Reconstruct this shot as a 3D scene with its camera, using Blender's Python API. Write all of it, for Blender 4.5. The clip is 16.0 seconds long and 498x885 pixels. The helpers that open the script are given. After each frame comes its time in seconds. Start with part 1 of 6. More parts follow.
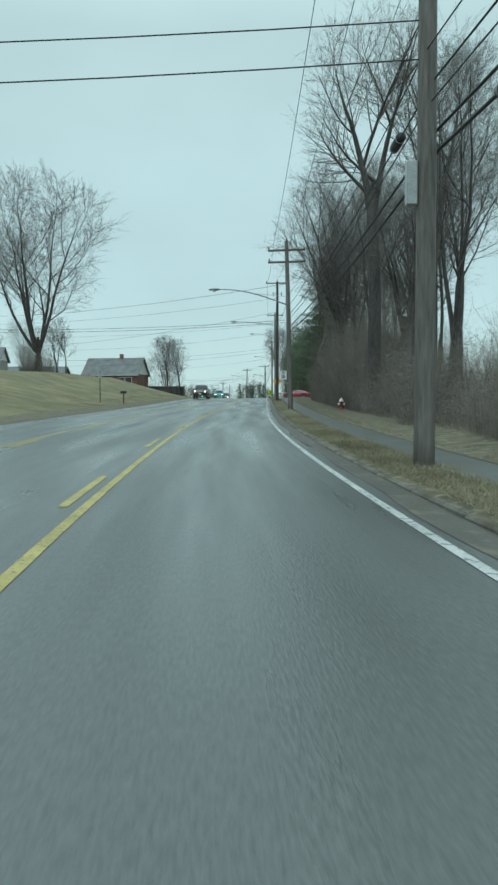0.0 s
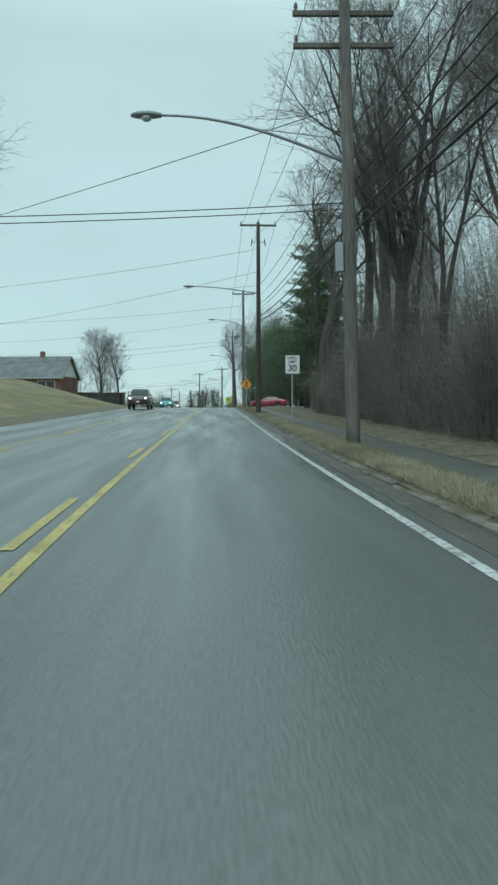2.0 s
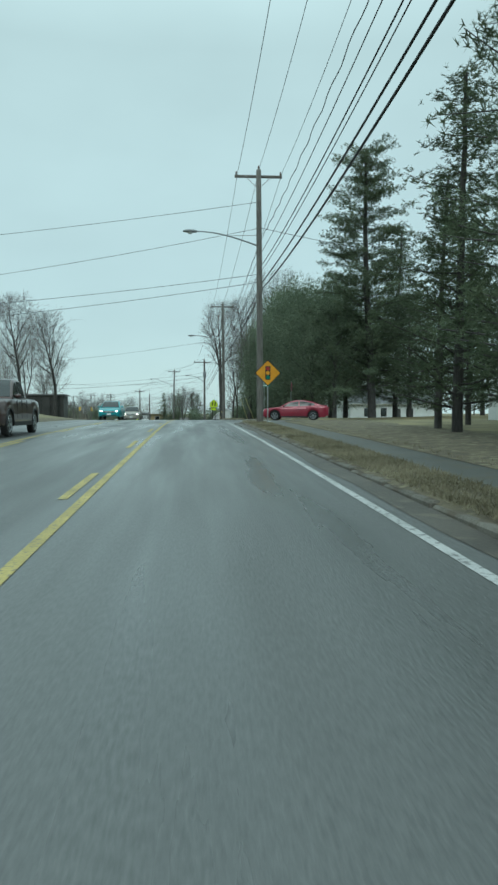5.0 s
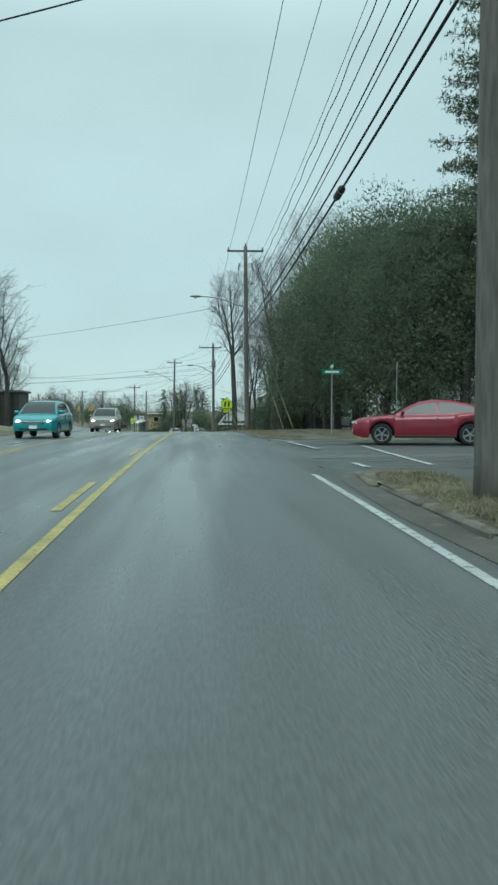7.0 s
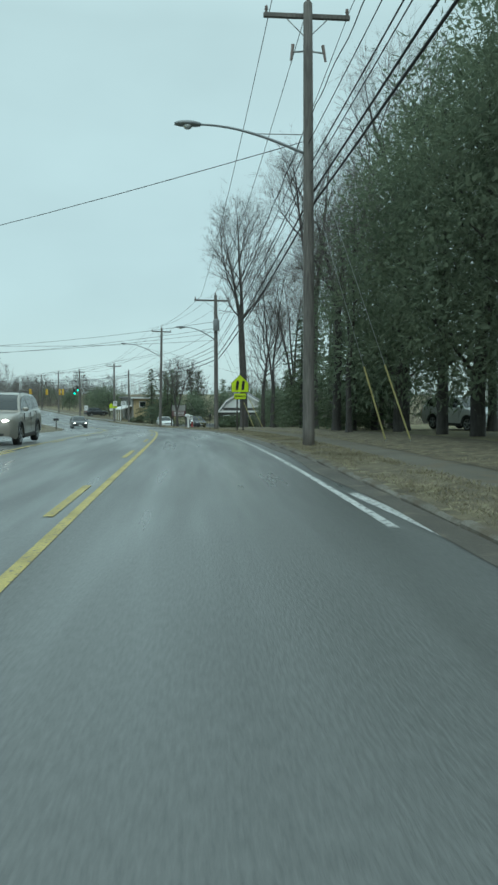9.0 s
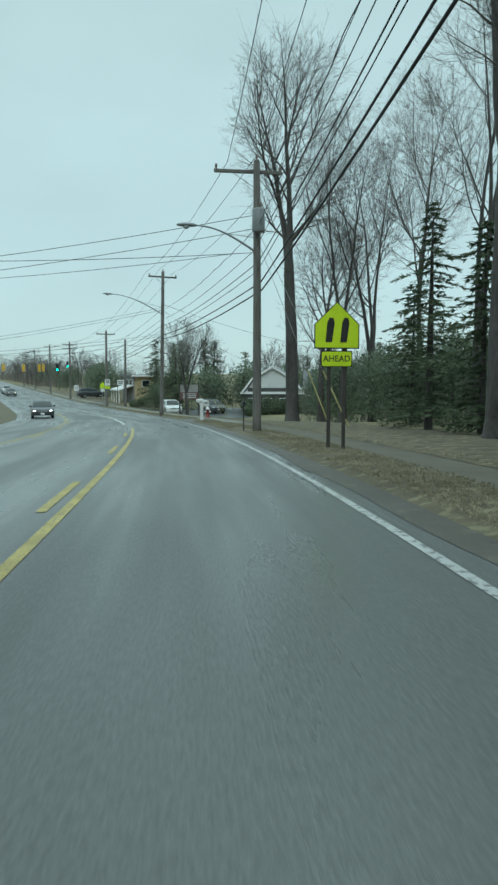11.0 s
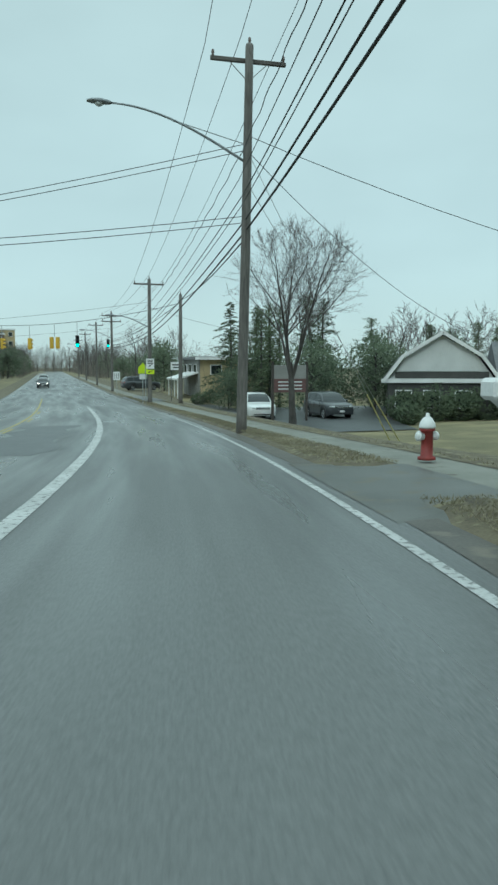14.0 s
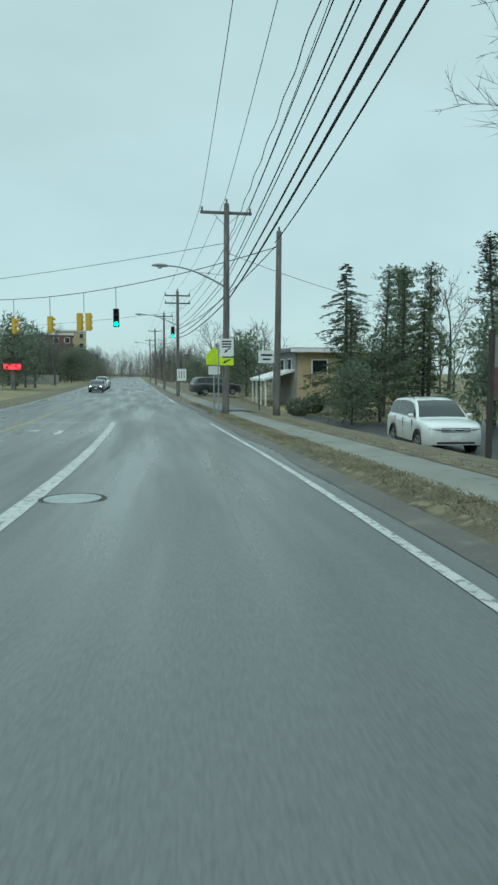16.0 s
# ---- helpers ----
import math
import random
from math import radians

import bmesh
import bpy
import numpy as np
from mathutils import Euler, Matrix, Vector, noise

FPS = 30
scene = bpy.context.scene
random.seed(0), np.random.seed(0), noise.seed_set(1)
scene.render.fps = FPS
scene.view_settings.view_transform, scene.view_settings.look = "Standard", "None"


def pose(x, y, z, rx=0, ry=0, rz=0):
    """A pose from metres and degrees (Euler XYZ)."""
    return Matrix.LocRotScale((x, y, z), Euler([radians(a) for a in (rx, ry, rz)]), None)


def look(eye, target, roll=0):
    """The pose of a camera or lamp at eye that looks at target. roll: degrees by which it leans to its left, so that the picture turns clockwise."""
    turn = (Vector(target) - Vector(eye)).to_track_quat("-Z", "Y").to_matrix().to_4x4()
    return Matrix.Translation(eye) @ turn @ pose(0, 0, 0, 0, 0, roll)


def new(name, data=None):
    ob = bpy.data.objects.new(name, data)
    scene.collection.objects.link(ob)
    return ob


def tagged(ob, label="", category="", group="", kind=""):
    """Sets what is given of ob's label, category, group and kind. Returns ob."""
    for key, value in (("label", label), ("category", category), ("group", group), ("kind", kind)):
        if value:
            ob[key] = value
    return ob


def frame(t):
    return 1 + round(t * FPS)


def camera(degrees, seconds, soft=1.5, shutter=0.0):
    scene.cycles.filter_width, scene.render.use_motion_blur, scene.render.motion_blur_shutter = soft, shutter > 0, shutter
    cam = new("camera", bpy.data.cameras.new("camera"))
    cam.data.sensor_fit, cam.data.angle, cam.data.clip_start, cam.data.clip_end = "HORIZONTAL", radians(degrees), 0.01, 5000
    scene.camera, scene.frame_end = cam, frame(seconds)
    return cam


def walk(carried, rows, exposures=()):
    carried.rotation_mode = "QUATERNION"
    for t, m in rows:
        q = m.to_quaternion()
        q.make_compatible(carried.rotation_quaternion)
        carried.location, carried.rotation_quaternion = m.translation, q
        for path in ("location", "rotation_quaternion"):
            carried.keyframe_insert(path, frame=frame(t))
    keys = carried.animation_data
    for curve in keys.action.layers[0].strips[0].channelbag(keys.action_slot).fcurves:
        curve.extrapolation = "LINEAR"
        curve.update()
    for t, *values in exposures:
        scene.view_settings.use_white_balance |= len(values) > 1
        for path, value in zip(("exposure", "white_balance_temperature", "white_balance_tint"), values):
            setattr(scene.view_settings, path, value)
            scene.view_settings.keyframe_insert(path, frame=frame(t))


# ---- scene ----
# ---- camera: seconds, place, pitch and yaw of a phone held behind a windscreen ----
cam = camera(38.95, 16.0, soft=2.6)
WAY = [
    (0.0, 0.00, 0.00, 1.25, -3.30, -4.41),
    (0.5, 0.08, 7.34, 1.30, -3.17, -5.78),
    (1.0, 0.32, 14.66, 1.38, -2.94, -7.09),
    (1.5, 0.70, 21.94, 1.48, -2.84, -8.03),
    (2.0, 1.18, 29.15, 1.59, -2.66, -8.56),
    (2.5, 1.75, 36.29, 1.71, -2.67, -9.26),
    (3.0, 2.40, 43.35, 1.82, -2.67, -9.94),
    (3.5, 3.10, 50.31, 1.94, -2.57, -10.30),
    (4.0, 3.81, 57.23, 2.07, -2.44, -10.33),
    (4.5, 4.53, 64.15, 2.21, -2.42, -10.44),
    (5.0, 5.23, 71.05, 2.36, -2.36, -10.32),
    (5.5, 5.93, 77.94, 2.52, -2.36, -10.21),
    (6.0, 6.60, 84.81, 2.67, -2.33, -10.17),
    (6.5, 7.27, 91.65, 2.81, -2.45, -10.05),
    (7.0, 7.93, 98.48, 2.94, -2.55, -9.97),
    (7.5, 8.59, 105.30, 3.04, -2.86, -9.99),
    (8.0, 9.26, 112.12, 3.11, -3.16, -10.25),
    (8.5, 9.95, 118.91, 3.14, -3.57, -10.40),
    (9.0, 10.65, 125.67, 3.13, -3.93, -10.44),
    (9.5, 11.34, 132.41, 3.07, -4.30, -10.39),
    (10.0, 12.02, 139.12, 2.97, -4.58, -10.13),
    (10.5, 12.66, 145.79, 2.83, -5.15, -10.09),
    (11.0, 13.23, 152.40, 2.64, -5.55, -9.34),
    (11.5, 13.72, 158.90, 2.43, -5.67, -8.43),
    (12.0, 14.10, 165.27, 2.20, -5.93, -7.62),
    (12.5, 14.39, 171.52, 1.95, -5.96, -6.63),
    (13.0, 14.56, 177.67, 1.69, -6.07, -5.64),
    (13.5, 14.62, 183.75, 1.44, -5.99, -4.52),
    (14.0, 14.54, 189.75, 1.19, -5.99, -3.26),
    (14.5, 14.33, 195.70, 0.95, -5.86, -1.77),
    (15.0, 13.96, 201.60, 0.73, -5.77, -0.18),
    (15.5, 13.43, 207.45, 0.52, -5.64, 1.49),
    (16.0, 12.74, 213.24, 0.33, -5.46, 3.10),
]
EXPOSURE, KELVIN, TINT = 0.0, 5880, -1
walk(cam, [(t, pose(x, y, z, 90 + p, 0, w)) for t, x, y, z, p, w in WAY], [(0, EXPOSURE, KELVIN, TINT)])

# ---- overcast sky and its weak sun ----
world = bpy.data.worlds.new("overcast")
scene.world = world
world.use_nodes = True
wn, wl = world.node_tree.nodes, world.node_tree.links
wn.clear()
w_out, w_mix = wn.new("ShaderNodeOutputWorld"), wn.new("ShaderNodeAddShader")
w_sky, w_blue, w_cloud = wn.new("ShaderNodeTexSky"), wn.new("ShaderNodeBackground"), wn.new("ShaderNodeBackground")
w_sky.sky_type, w_sky.sun_disc, w_sky.sun_elevation, w_sky.sun_rotation = "NISHITA", False, radians(42), radians(200)
w_blue.inputs["Strength"].default_value = 0.012
w_cloud.inputs["Strength"].default_value = 1.0
w_geo, w_sep, w_ramp = wn.new("ShaderNodeTexCoord"), wn.new("ShaderNodeSeparateXYZ"), wn.new("ShaderNodeValToRGB")
w_ramp.color_ramp.elements[0].position, w_ramp.color_ramp.elements[1].position = 0.0, 1.0
w_ramp.color_ramp.elements[0].color = (0.54, 0.655, 0.64, 1)
w_ramp.color_ramp.elements[1].color = (1.35, 1.6, 1.56, 1)
mid = w_ramp.color_ramp.elements.new(0.45)
mid.color = (0.53, 0.64, 0.625, 1)
wl.new(w_geo.outputs["Generated"], w_sep.inputs[0])
wl.new(w_sep.outputs["Z"], w_ramp.inputs[0])
w_noise, w_map, w_tone, w_many = wn.new("ShaderNodeTexNoise"), wn.new("ShaderNodeMapping"), wn.new("ShaderNodeMapRange"), wn.new("ShaderNodeVectorMath")
w_map.inputs["Scale"].default_value = (1, 1, 2.2)
w_noise.inputs["Scale"].default_value, w_noise.inputs["Detail"].default_value, w_noise.inputs["Roughness"].default_value = 2.4, 4, 0.5
w_tone.inputs["From Min"].default_value, w_tone.inputs["From Max"].default_value = 0.3, 0.7
w_tone.inputs["To Min"].default_value, w_tone.inputs["To Max"].default_value = 0.93, 1.07
w_many.operation = "MULTIPLY"
wl.new(w_geo.outputs["Generated"], w_map.inputs[0])
wl.new(w_map.outputs[0], w_noise.inputs["Vector"])
wl.new(w_noise.outputs[0], w_tone.inputs["Value"])
wl.new(w_ramp.outputs[0], w_many.inputs[0])
wl.new(w_tone.outputs[0], w_many.inputs[1])
wl.new(w_many.outputs[0], w_cloud.inputs["Color"])
wl.new(w_sky.outputs[0], w_blue.inputs["Color"])
wl.new(w_blue.outputs[0], w_mix.inputs[0])
wl.new(w_cloud.outputs[0], w_mix.inputs[1])
wl.new(w_mix.outputs[0], w_out.inputs[0])
sun = new("sun", bpy.data.lights.new("sun", "SUN"))
sun.data.energy, sun.data.angle, sun.data.color = 0.7, radians(25), (1, 0.97, 0.92)
sun.matrix_world = look((0, 0, 0), (0.28, 0.68, -0.67))


# ---- materials ----
def material(name, dark, light, scale=3.0, rough=0.8, metal=0.0, bump=0.15, fine=40.0, wear=None, coord="Object", spec=0.5, each=0.0, stretch=(1, 1, 1), thru=0.0):
    """Two noises at two sizes mix two tones; a third colour may show as wear."""
    m = bpy.data.materials.new(name)
    m.use_nodes = True
    n, l = m.node_tree.nodes, m.node_tree.links
    b = n["Principled BSDF"]
    tc, mp = n.new("ShaderNodeTexCoord"), n.new("ShaderNodeMapping")
    mp.inputs["Scale"].default_value = stretch
    l.new(tc.outputs[coord], mp.inputs[0])
    big, small = n.new("ShaderNodeTexNoise"), n.new("ShaderNodeTexNoise")
    for tex, sc in ((big, scale), (small, fine)):
        tex.inputs["Scale"].default_value, tex.inputs["Detail"].default_value = sc, 5
        l.new(mp.outputs[0], tex.inputs["Vector"])
    add = n.new("ShaderNodeMath")
    add.operation = "MULTIPLY_ADD"
    add.inputs[1].default_value = 0.45
    half = n.new("ShaderNodeMath")
    half.operation = "MULTIPLY"
    half.inputs[1].default_value = 0.55
    l.new(big.outputs[0], half.inputs[0])
    l.new(small.outputs[0], add.inputs[0])
    l.new(half.outputs[0], add.inputs[2])
    ramp = n.new("ShaderNodeValToRGB")
    ramp.color_ramp.elements[0].position, ramp.color_ramp.elements[1].position = 0.36, 0.64
    ramp.color_ramp.elements[0].color, ramp.color_ramp.elements[1].color = (*dark, 1), (*light, 1)
    l.new(add.outputs[0], ramp.inputs[0])
    col = ramp.outputs[0]
    if wear:
        mix, pick, tex = n.new("ShaderNodeMix"), n.new("ShaderNodeValToRGB"), n.new("ShaderNodeTexNoise")
        mix.data_type = "RGBA"
        tex.inputs["Scale"].default_value, tex.inputs["Detail"].default_value = wear[1], 8
        pick.color_ramp.elements[0].position, pick.color_ramp.elements[1].position = wear[2], wear[2] + 0.1
        l.new(mp.outputs[0], tex.inputs["Vector"])
        l.new(tex.outputs[0], pick.inputs[0])
        l.new(pick.outputs[0], mix.inputs["Factor"])
        l.new(col, mix.inputs["A"])
        mix.inputs["B"].default_value = (*wear[0], 1)
        col = mix.outputs["Result"]
    if each:
        info, hsv, sh = n.new("ShaderNodeObjectInfo"), n.new("ShaderNodeHueSaturation"), n.new("ShaderNodeMapRange")
        sh.inputs["To Min"].default_value, sh.inputs["To Max"].default_value = 1 - each, 1 + each
        l.new(info.outputs["Random"], sh.inputs["Value"])
        l.new(sh.outputs[0], hsv.inputs["Value"])
        l.new(col, hsv.inputs["Color"])
        col = hsv.outputs[0]
    l.new(col, b.inputs["Base Color"])
    if thru:
        leaf, both = n.new("ShaderNodeBsdfTranslucent"), n.new("ShaderNodeMixShader")
        l.new(col, leaf.inputs["Color"])
        both.inputs[0].default_value = thru
        l.new(b.outputs[0], both.inputs[1])
        l.new(leaf.outputs[0], both.inputs[2])
        l.new(both.outputs[0], n["Material Output"].inputs["Surface"])
    b.inputs["Roughness"].default_value, b.inputs["Metallic"].default_value = rough, metal
    b.inputs["Specular IOR Level"].default_value = spec
    if bump:
        bp = n.new("ShaderNodeBump")
        bp.inputs["Strength"].default_value, bp.inputs["Distance"].default_value = bump, 0.02
        l.new(add.outputs[0], bp.inputs["Height"])
        l.new(bp.outputs[0], b.inputs["Normal"])
    return m


def wet_road():
    """Wet worn asphalt: aggregate, long wheel tracks, cracks, damp patches that shine."""
    m = material("wet_asphalt", (0.085, 0.089, 0.088), (0.15, 0.155, 0.152), 0.35, 0.45, bump=0.35, fine=55, coord="UV", stretch=(1, 0.16, 1))
    n, l = m.node_tree.nodes, m.node_tree.links
    b = n["Principled BSDF"]
    tc = n.new("ShaderNodeTexCoord")
    mp, wet, rr = n.new("ShaderNodeMapping"), n.new("ShaderNodeTexNoise"), n.new("ShaderNodeMapRange")
    mp.inputs["Scale"].default_value = (0.9, 0.06, 1)
    l.new(tc.outputs["UV"], mp.inputs[0])
    l.new(mp.outputs[0], wet.inputs["Vector"])
    wet.inputs["Scale"].default_value, wet.inputs["Detail"].default_value = 1.3, 6
    rr.inputs["From Min"].default_value, rr.inputs["From Max"].default_value = 0.35, 0.65
    rr.inputs["To Min"].default_value, rr.inputs["To Max"].default_value = 0.24, 0.52
    l.new(wet.outputs[0], rr.inputs["Value"])
    l.new(rr.outputs[0], b.inputs["Roughness"])
    return m


M = {
    "road": wet_road(),
    "patch": material("asphalt_patch", (0.036, 0.039, 0.04), (0.075, 0.078, 0.079), 1.2, 0.4, bump=0.3, fine=60),
    "yellow": material("yellow_road_paint", (0.27, 0.22, 0.075), (0.50, 0.41, 0.13), 2, 0.6, wear=((0.17, 0.16, 0.12), 16, 0.55), coord="UV"),
    "white_line": material("white_road_paint", (0.33, 0.34, 0.33), (0.54, 0.55, 0.54), 1.3, 0.6, wear=((0.17, 0.17, 0.168), 11, 0.53), coord="UV"),
    "kerb": material("kerb_concrete", (0.085, 0.078, 0.062), (0.20, 0.188, 0.16), 1.1, 0.85, wear=((0.085, 0.07, 0.048), 2.2, 0.48), each=0.2),
    "mud": material("gutter_mud", (0.052, 0.047, 0.039), (0.112, 0.102, 0.085), 0.8, 0.55, bump=0.5, fine=25, coord="UV", wear=((0.14, 0.125, 0.095), 2.5, 0.56)),
    "walk": material("damp_concrete", (0.15, 0.152, 0.13), (0.235, 0.236, 0.205), 0.7, 0.8, wear=((0.10, 0.092, 0.07), 2.2, 0.6), coord="UV"),
    "path": material("wet_asphalt_path", (0.062, 0.064, 0.058), (0.118, 0.12, 0.108), 0.7, 0.5, wear=((0.10, 0.088, 0.062), 1.8, 0.56), coord="UV"),
    "dirt_path": material("dirt_covered_path", (0.085, 0.078, 0.06), (0.15, 0.14, 0.112), 0.9, 0.85, wear=((0.13, 0.108, 0.075), 1.6, 0.5), coord="UV"),
    "straw": material("pale_straw", (0.23, 0.215, 0.15), (0.50, 0.46, 0.34), 0.5, 0.9, bump=0, fine=5, spec=0.1, thru=0.3),
    "verge": material("dead_grass_and_dirt", (0.06, 0.05, 0.036), (0.165, 0.142, 0.09), 1.6, 0.95, bump=1.0, fine=26, wear=((0.215, 0.195, 0.12), 3.6, 0.54), coord="UV"),
    "lawn": material("winter_lawn", (0.11, 0.10, 0.055), (0.205, 0.178, 0.096), 0.5, 0.95, bump=0.7, fine=11, wear=((0.225, 0.192, 0.103), 0.35, 0.5)),
    "litter": material("leaf_litter", (0.045, 0.036, 0.026), (0.13, 0.10, 0.068), 0.6, 0.95, bump=0.7, fine=12),
    "blade": material("dry_grass_blades", (0.16, 0.145, 0.095), (0.37, 0.335, 0.235), 0.5, 0.9, bump=0, fine=5, spec=0.1, thru=0.3),
    "bark": material("grey_bark", (0.034, 0.032, 0.03), (0.098, 0.092, 0.086), 1.4, 0.9, bump=0.6, fine=14, stretch=(1, 1, 0.25), each=0.25),
    "twig": material("fine_twigs", (0.085, 0.078, 0.074), (0.175, 0.16, 0.15), 0.8, 0.9, bump=0, fine=5, each=0.2),
    "brush": material("brown_brush", (0.085, 0.076, 0.066), (0.215, 0.19, 0.165), 0.35, 0.95, bump=0, fine=2),
    "needle": material("dark_needles", (0.065, 0.088, 0.058), (0.17, 0.205, 0.125), 0.6, 0.9, bump=0, fine=4, each=0.2, spec=0.1, thru=0.35),
    "ivy": material("evergreen_leaves", (0.10, 0.13, 0.09), (0.225, 0.27, 0.18), 0.45, 0.9, bump=0, fine=3, each=0.15, spec=0.3, thru=0.5),
    "pole": material("weathered_pole_wood", (0.075, 0.07, 0.064), (0.19, 0.18, 0.165), 1.2, 0.85, bump=0.4, fine=18, stretch=(1, 1, 0.12), each=0.15),
    "tarred": material("dark_pole_wood", (0.03, 0.027, 0.024), (0.085, 0.075, 0.066), 1.2, 0.85, bump=0.4, fine=18, stretch=(1, 1, 0.12)),
    "galv": material("galvanised_steel", (0.28, 0.30, 0.30), (0.45, 0.47, 0.47), 3, 0.45, 0.7, bump=0.05),
    "lamp_grey": material("lamp_housing", (0.20, 0.22, 0.23), (0.30, 0.32, 0.33), 3, 0.5, 0.3, bump=0.03),
    "lens": material("lamp_lens", (0.42, 0.45, 0.45), (0.55, 0.58, 0.57), 4, 0.25, bump=0.02),
    "porcelain": material("insulator", (0.10, 0.075, 0.065), (0.18, 0.14, 0.12), 4, 0.3, bump=0),
    "cable": material("cable_sheath", (0.012, 0.013, 0.014), (0.03, 0.032, 0.033), 2, 0.6, bump=0),
    "tank": material("transformer_grey", (0.15, 0.165, 0.17), (0.25, 0.265, 0.27), 1.5, 0.5, 0.1, bump=0.05),
    "sign_white": material("sign_white", (0.66, 0.68, 0.67), (0.78, 0.80, 0.79), 3, 0.45, bump=0.02),
    "sign_black": material("sign_black", (0.012, 0.012, 0.013), (0.03, 0.03, 0.03), 3, 0.5, bump=0),
    "sign_orange": material("sign_amber", (0.62, 0.27, 0.012), (0.75, 0.35, 0.02), 3, 0.45, bump=0.02),
    "sign_lime": material("sign_fluorescent", (0.55, 0.72, 0.01), (0.66, 0.84, 0.02), 3, 0.5, bump=0.02),
    "sign_green": material("sign_green", (0.0, 0.17, 0.10), (0.01, 0.24, 0.15), 3, 0.45, bump=0.02),
    "red_disc": material("sign_red", (0.28, 0.02, 0.02), (0.38, 0.03, 0.03), 3, 0.5, bump=0),
    "faded": material("faded_red_board", (0.09, 0.05, 0.048), (0.16, 0.085, 0.08), 3, 0.7, bump=0.05),
    "dull_green": material("sign_lamp_green", (0.0, 0.13, 0.09), (0.01, 0.2, 0.13), 3, 0.5, bump=0),
    "brick": material("red_brown_brick", (0.10, 0.05, 0.04), (0.19, 0.10, 0.08), 0.8, 0.9, bump=0.4, fine=14),
    "siding": material("white_siding", (0.52, 0.54, 0.53), (0.70, 0.72, 0.71), 0.6, 0.7, bump=0.1),
    "tan_wall": material("tan_stucco", (0.34, 0.27, 0.15), (0.47, 0.38, 0.22), 0.6, 0.85, bump=0.2),
    "dark_wall": material("dark_boards", (0.035, 0.036, 0.035), (0.08, 0.08, 0.075), 0.8, 0.8, bump=0.2),
    "grey_wall": material("grey_render", (0.19, 0.19, 0.18), (0.30, 0.30, 0.285), 0.8, 0.85, bump=0.2),
    "shingle": material("grey_shingles", (0.10, 0.105, 0.11), (0.20, 0.205, 0.21), 0.7, 0.85, bump=0.5, fine=10),
    "trim": material("white_trim", (0.62, 0.63, 0.62), (0.76, 0.77, 0.76), 1.5, 0.6, bump=0.05),
    "rubber": material("tyre_rubber", (0.012, 0.012, 0.013), (0.03, 0.03, 0.03), 5, 0.8, bump=0.1),
    "alloy": material("wheel_alloy", (0.35, 0.37, 0.38), (0.52, 0.54, 0.55), 5, 0.35, 0.8, bump=0),
    "black_plastic": material("black_plastic", (0.012, 0.013, 0.014), (0.028, 0.03, 0.03), 5, 0.5, bump=0.03),
    "chrome": material("chrome", (0.55, 0.57, 0.58), (0.7, 0.72, 0.73), 3, 0.2, 1.0, bump=0),
    "hydrant_red": material("hydrant_red", (0.17, 0.022, 0.018), (0.29, 0.04, 0.033), 4, 0.55, bump=0.1),
    "amber_box": material("signal_yellow", (0.48, 0.29, 0.02), (0.62, 0.40, 0.04), 3, 0.5, bump=0.03),
    "guard": material("yellow_guy_guard", (0.36, 0.33, 0.13), (0.50, 0.46, 0.20), 3, 0.6, bump=0.02),
}


def paint(name, rgb):
    m = material(name, tuple(c * 0.82 for c in rgb), rgb, 1.2, 0.28, 0.15, bump=0.0, wear=(tuple(0.5 * c + 0.05 for c in rgb), 3, 0.66))
    m.node_tree.nodes["Principled BSDF"].inputs["Coat Weight"].default_value = 0.6
    return m


def window_glass():
    m = bpy.data.materials.new("dark_glass")
    m.use_nodes = True
    b = m.node_tree.nodes["Principled BSDF"]
    b.inputs["Base Color"].default_value = (0.018, 0.024, 0.025, 1)
    b.inputs["Roughness"].default_value = 0.04
    b.inputs["Specular IOR Level"].default_value = 0.5
    return m


def glow(name, rgb, power):
    m = bpy.data.materials.new(name)
    m.use_nodes = True
    b = m.node_tree.nodes["Principled BSDF"]
    b.inputs["Base Color"].default_value = (*rgb, 1)
    b.inputs["Emission Color"].default_value = (*rgb, 1)
    b.inputs["Emission Strength"].default_value = power
    return m


M["glass"] = window_glass()
M["headlight"] = glow("headlight_on", (1.0, 0.93, 0.80), 6)
M["green_on"] = glow("green_signal_on", (0.02, 0.95, 0.55), 5)
M["red_on"] = glow("red_display_on", (0.95, 0.04, 0.06), 1.6)
M["tail"] = material("tail_lamp", (0.25, 0.012, 0.012), (0.4, 0.02, 0.02), 4, 0.3, bump=0)


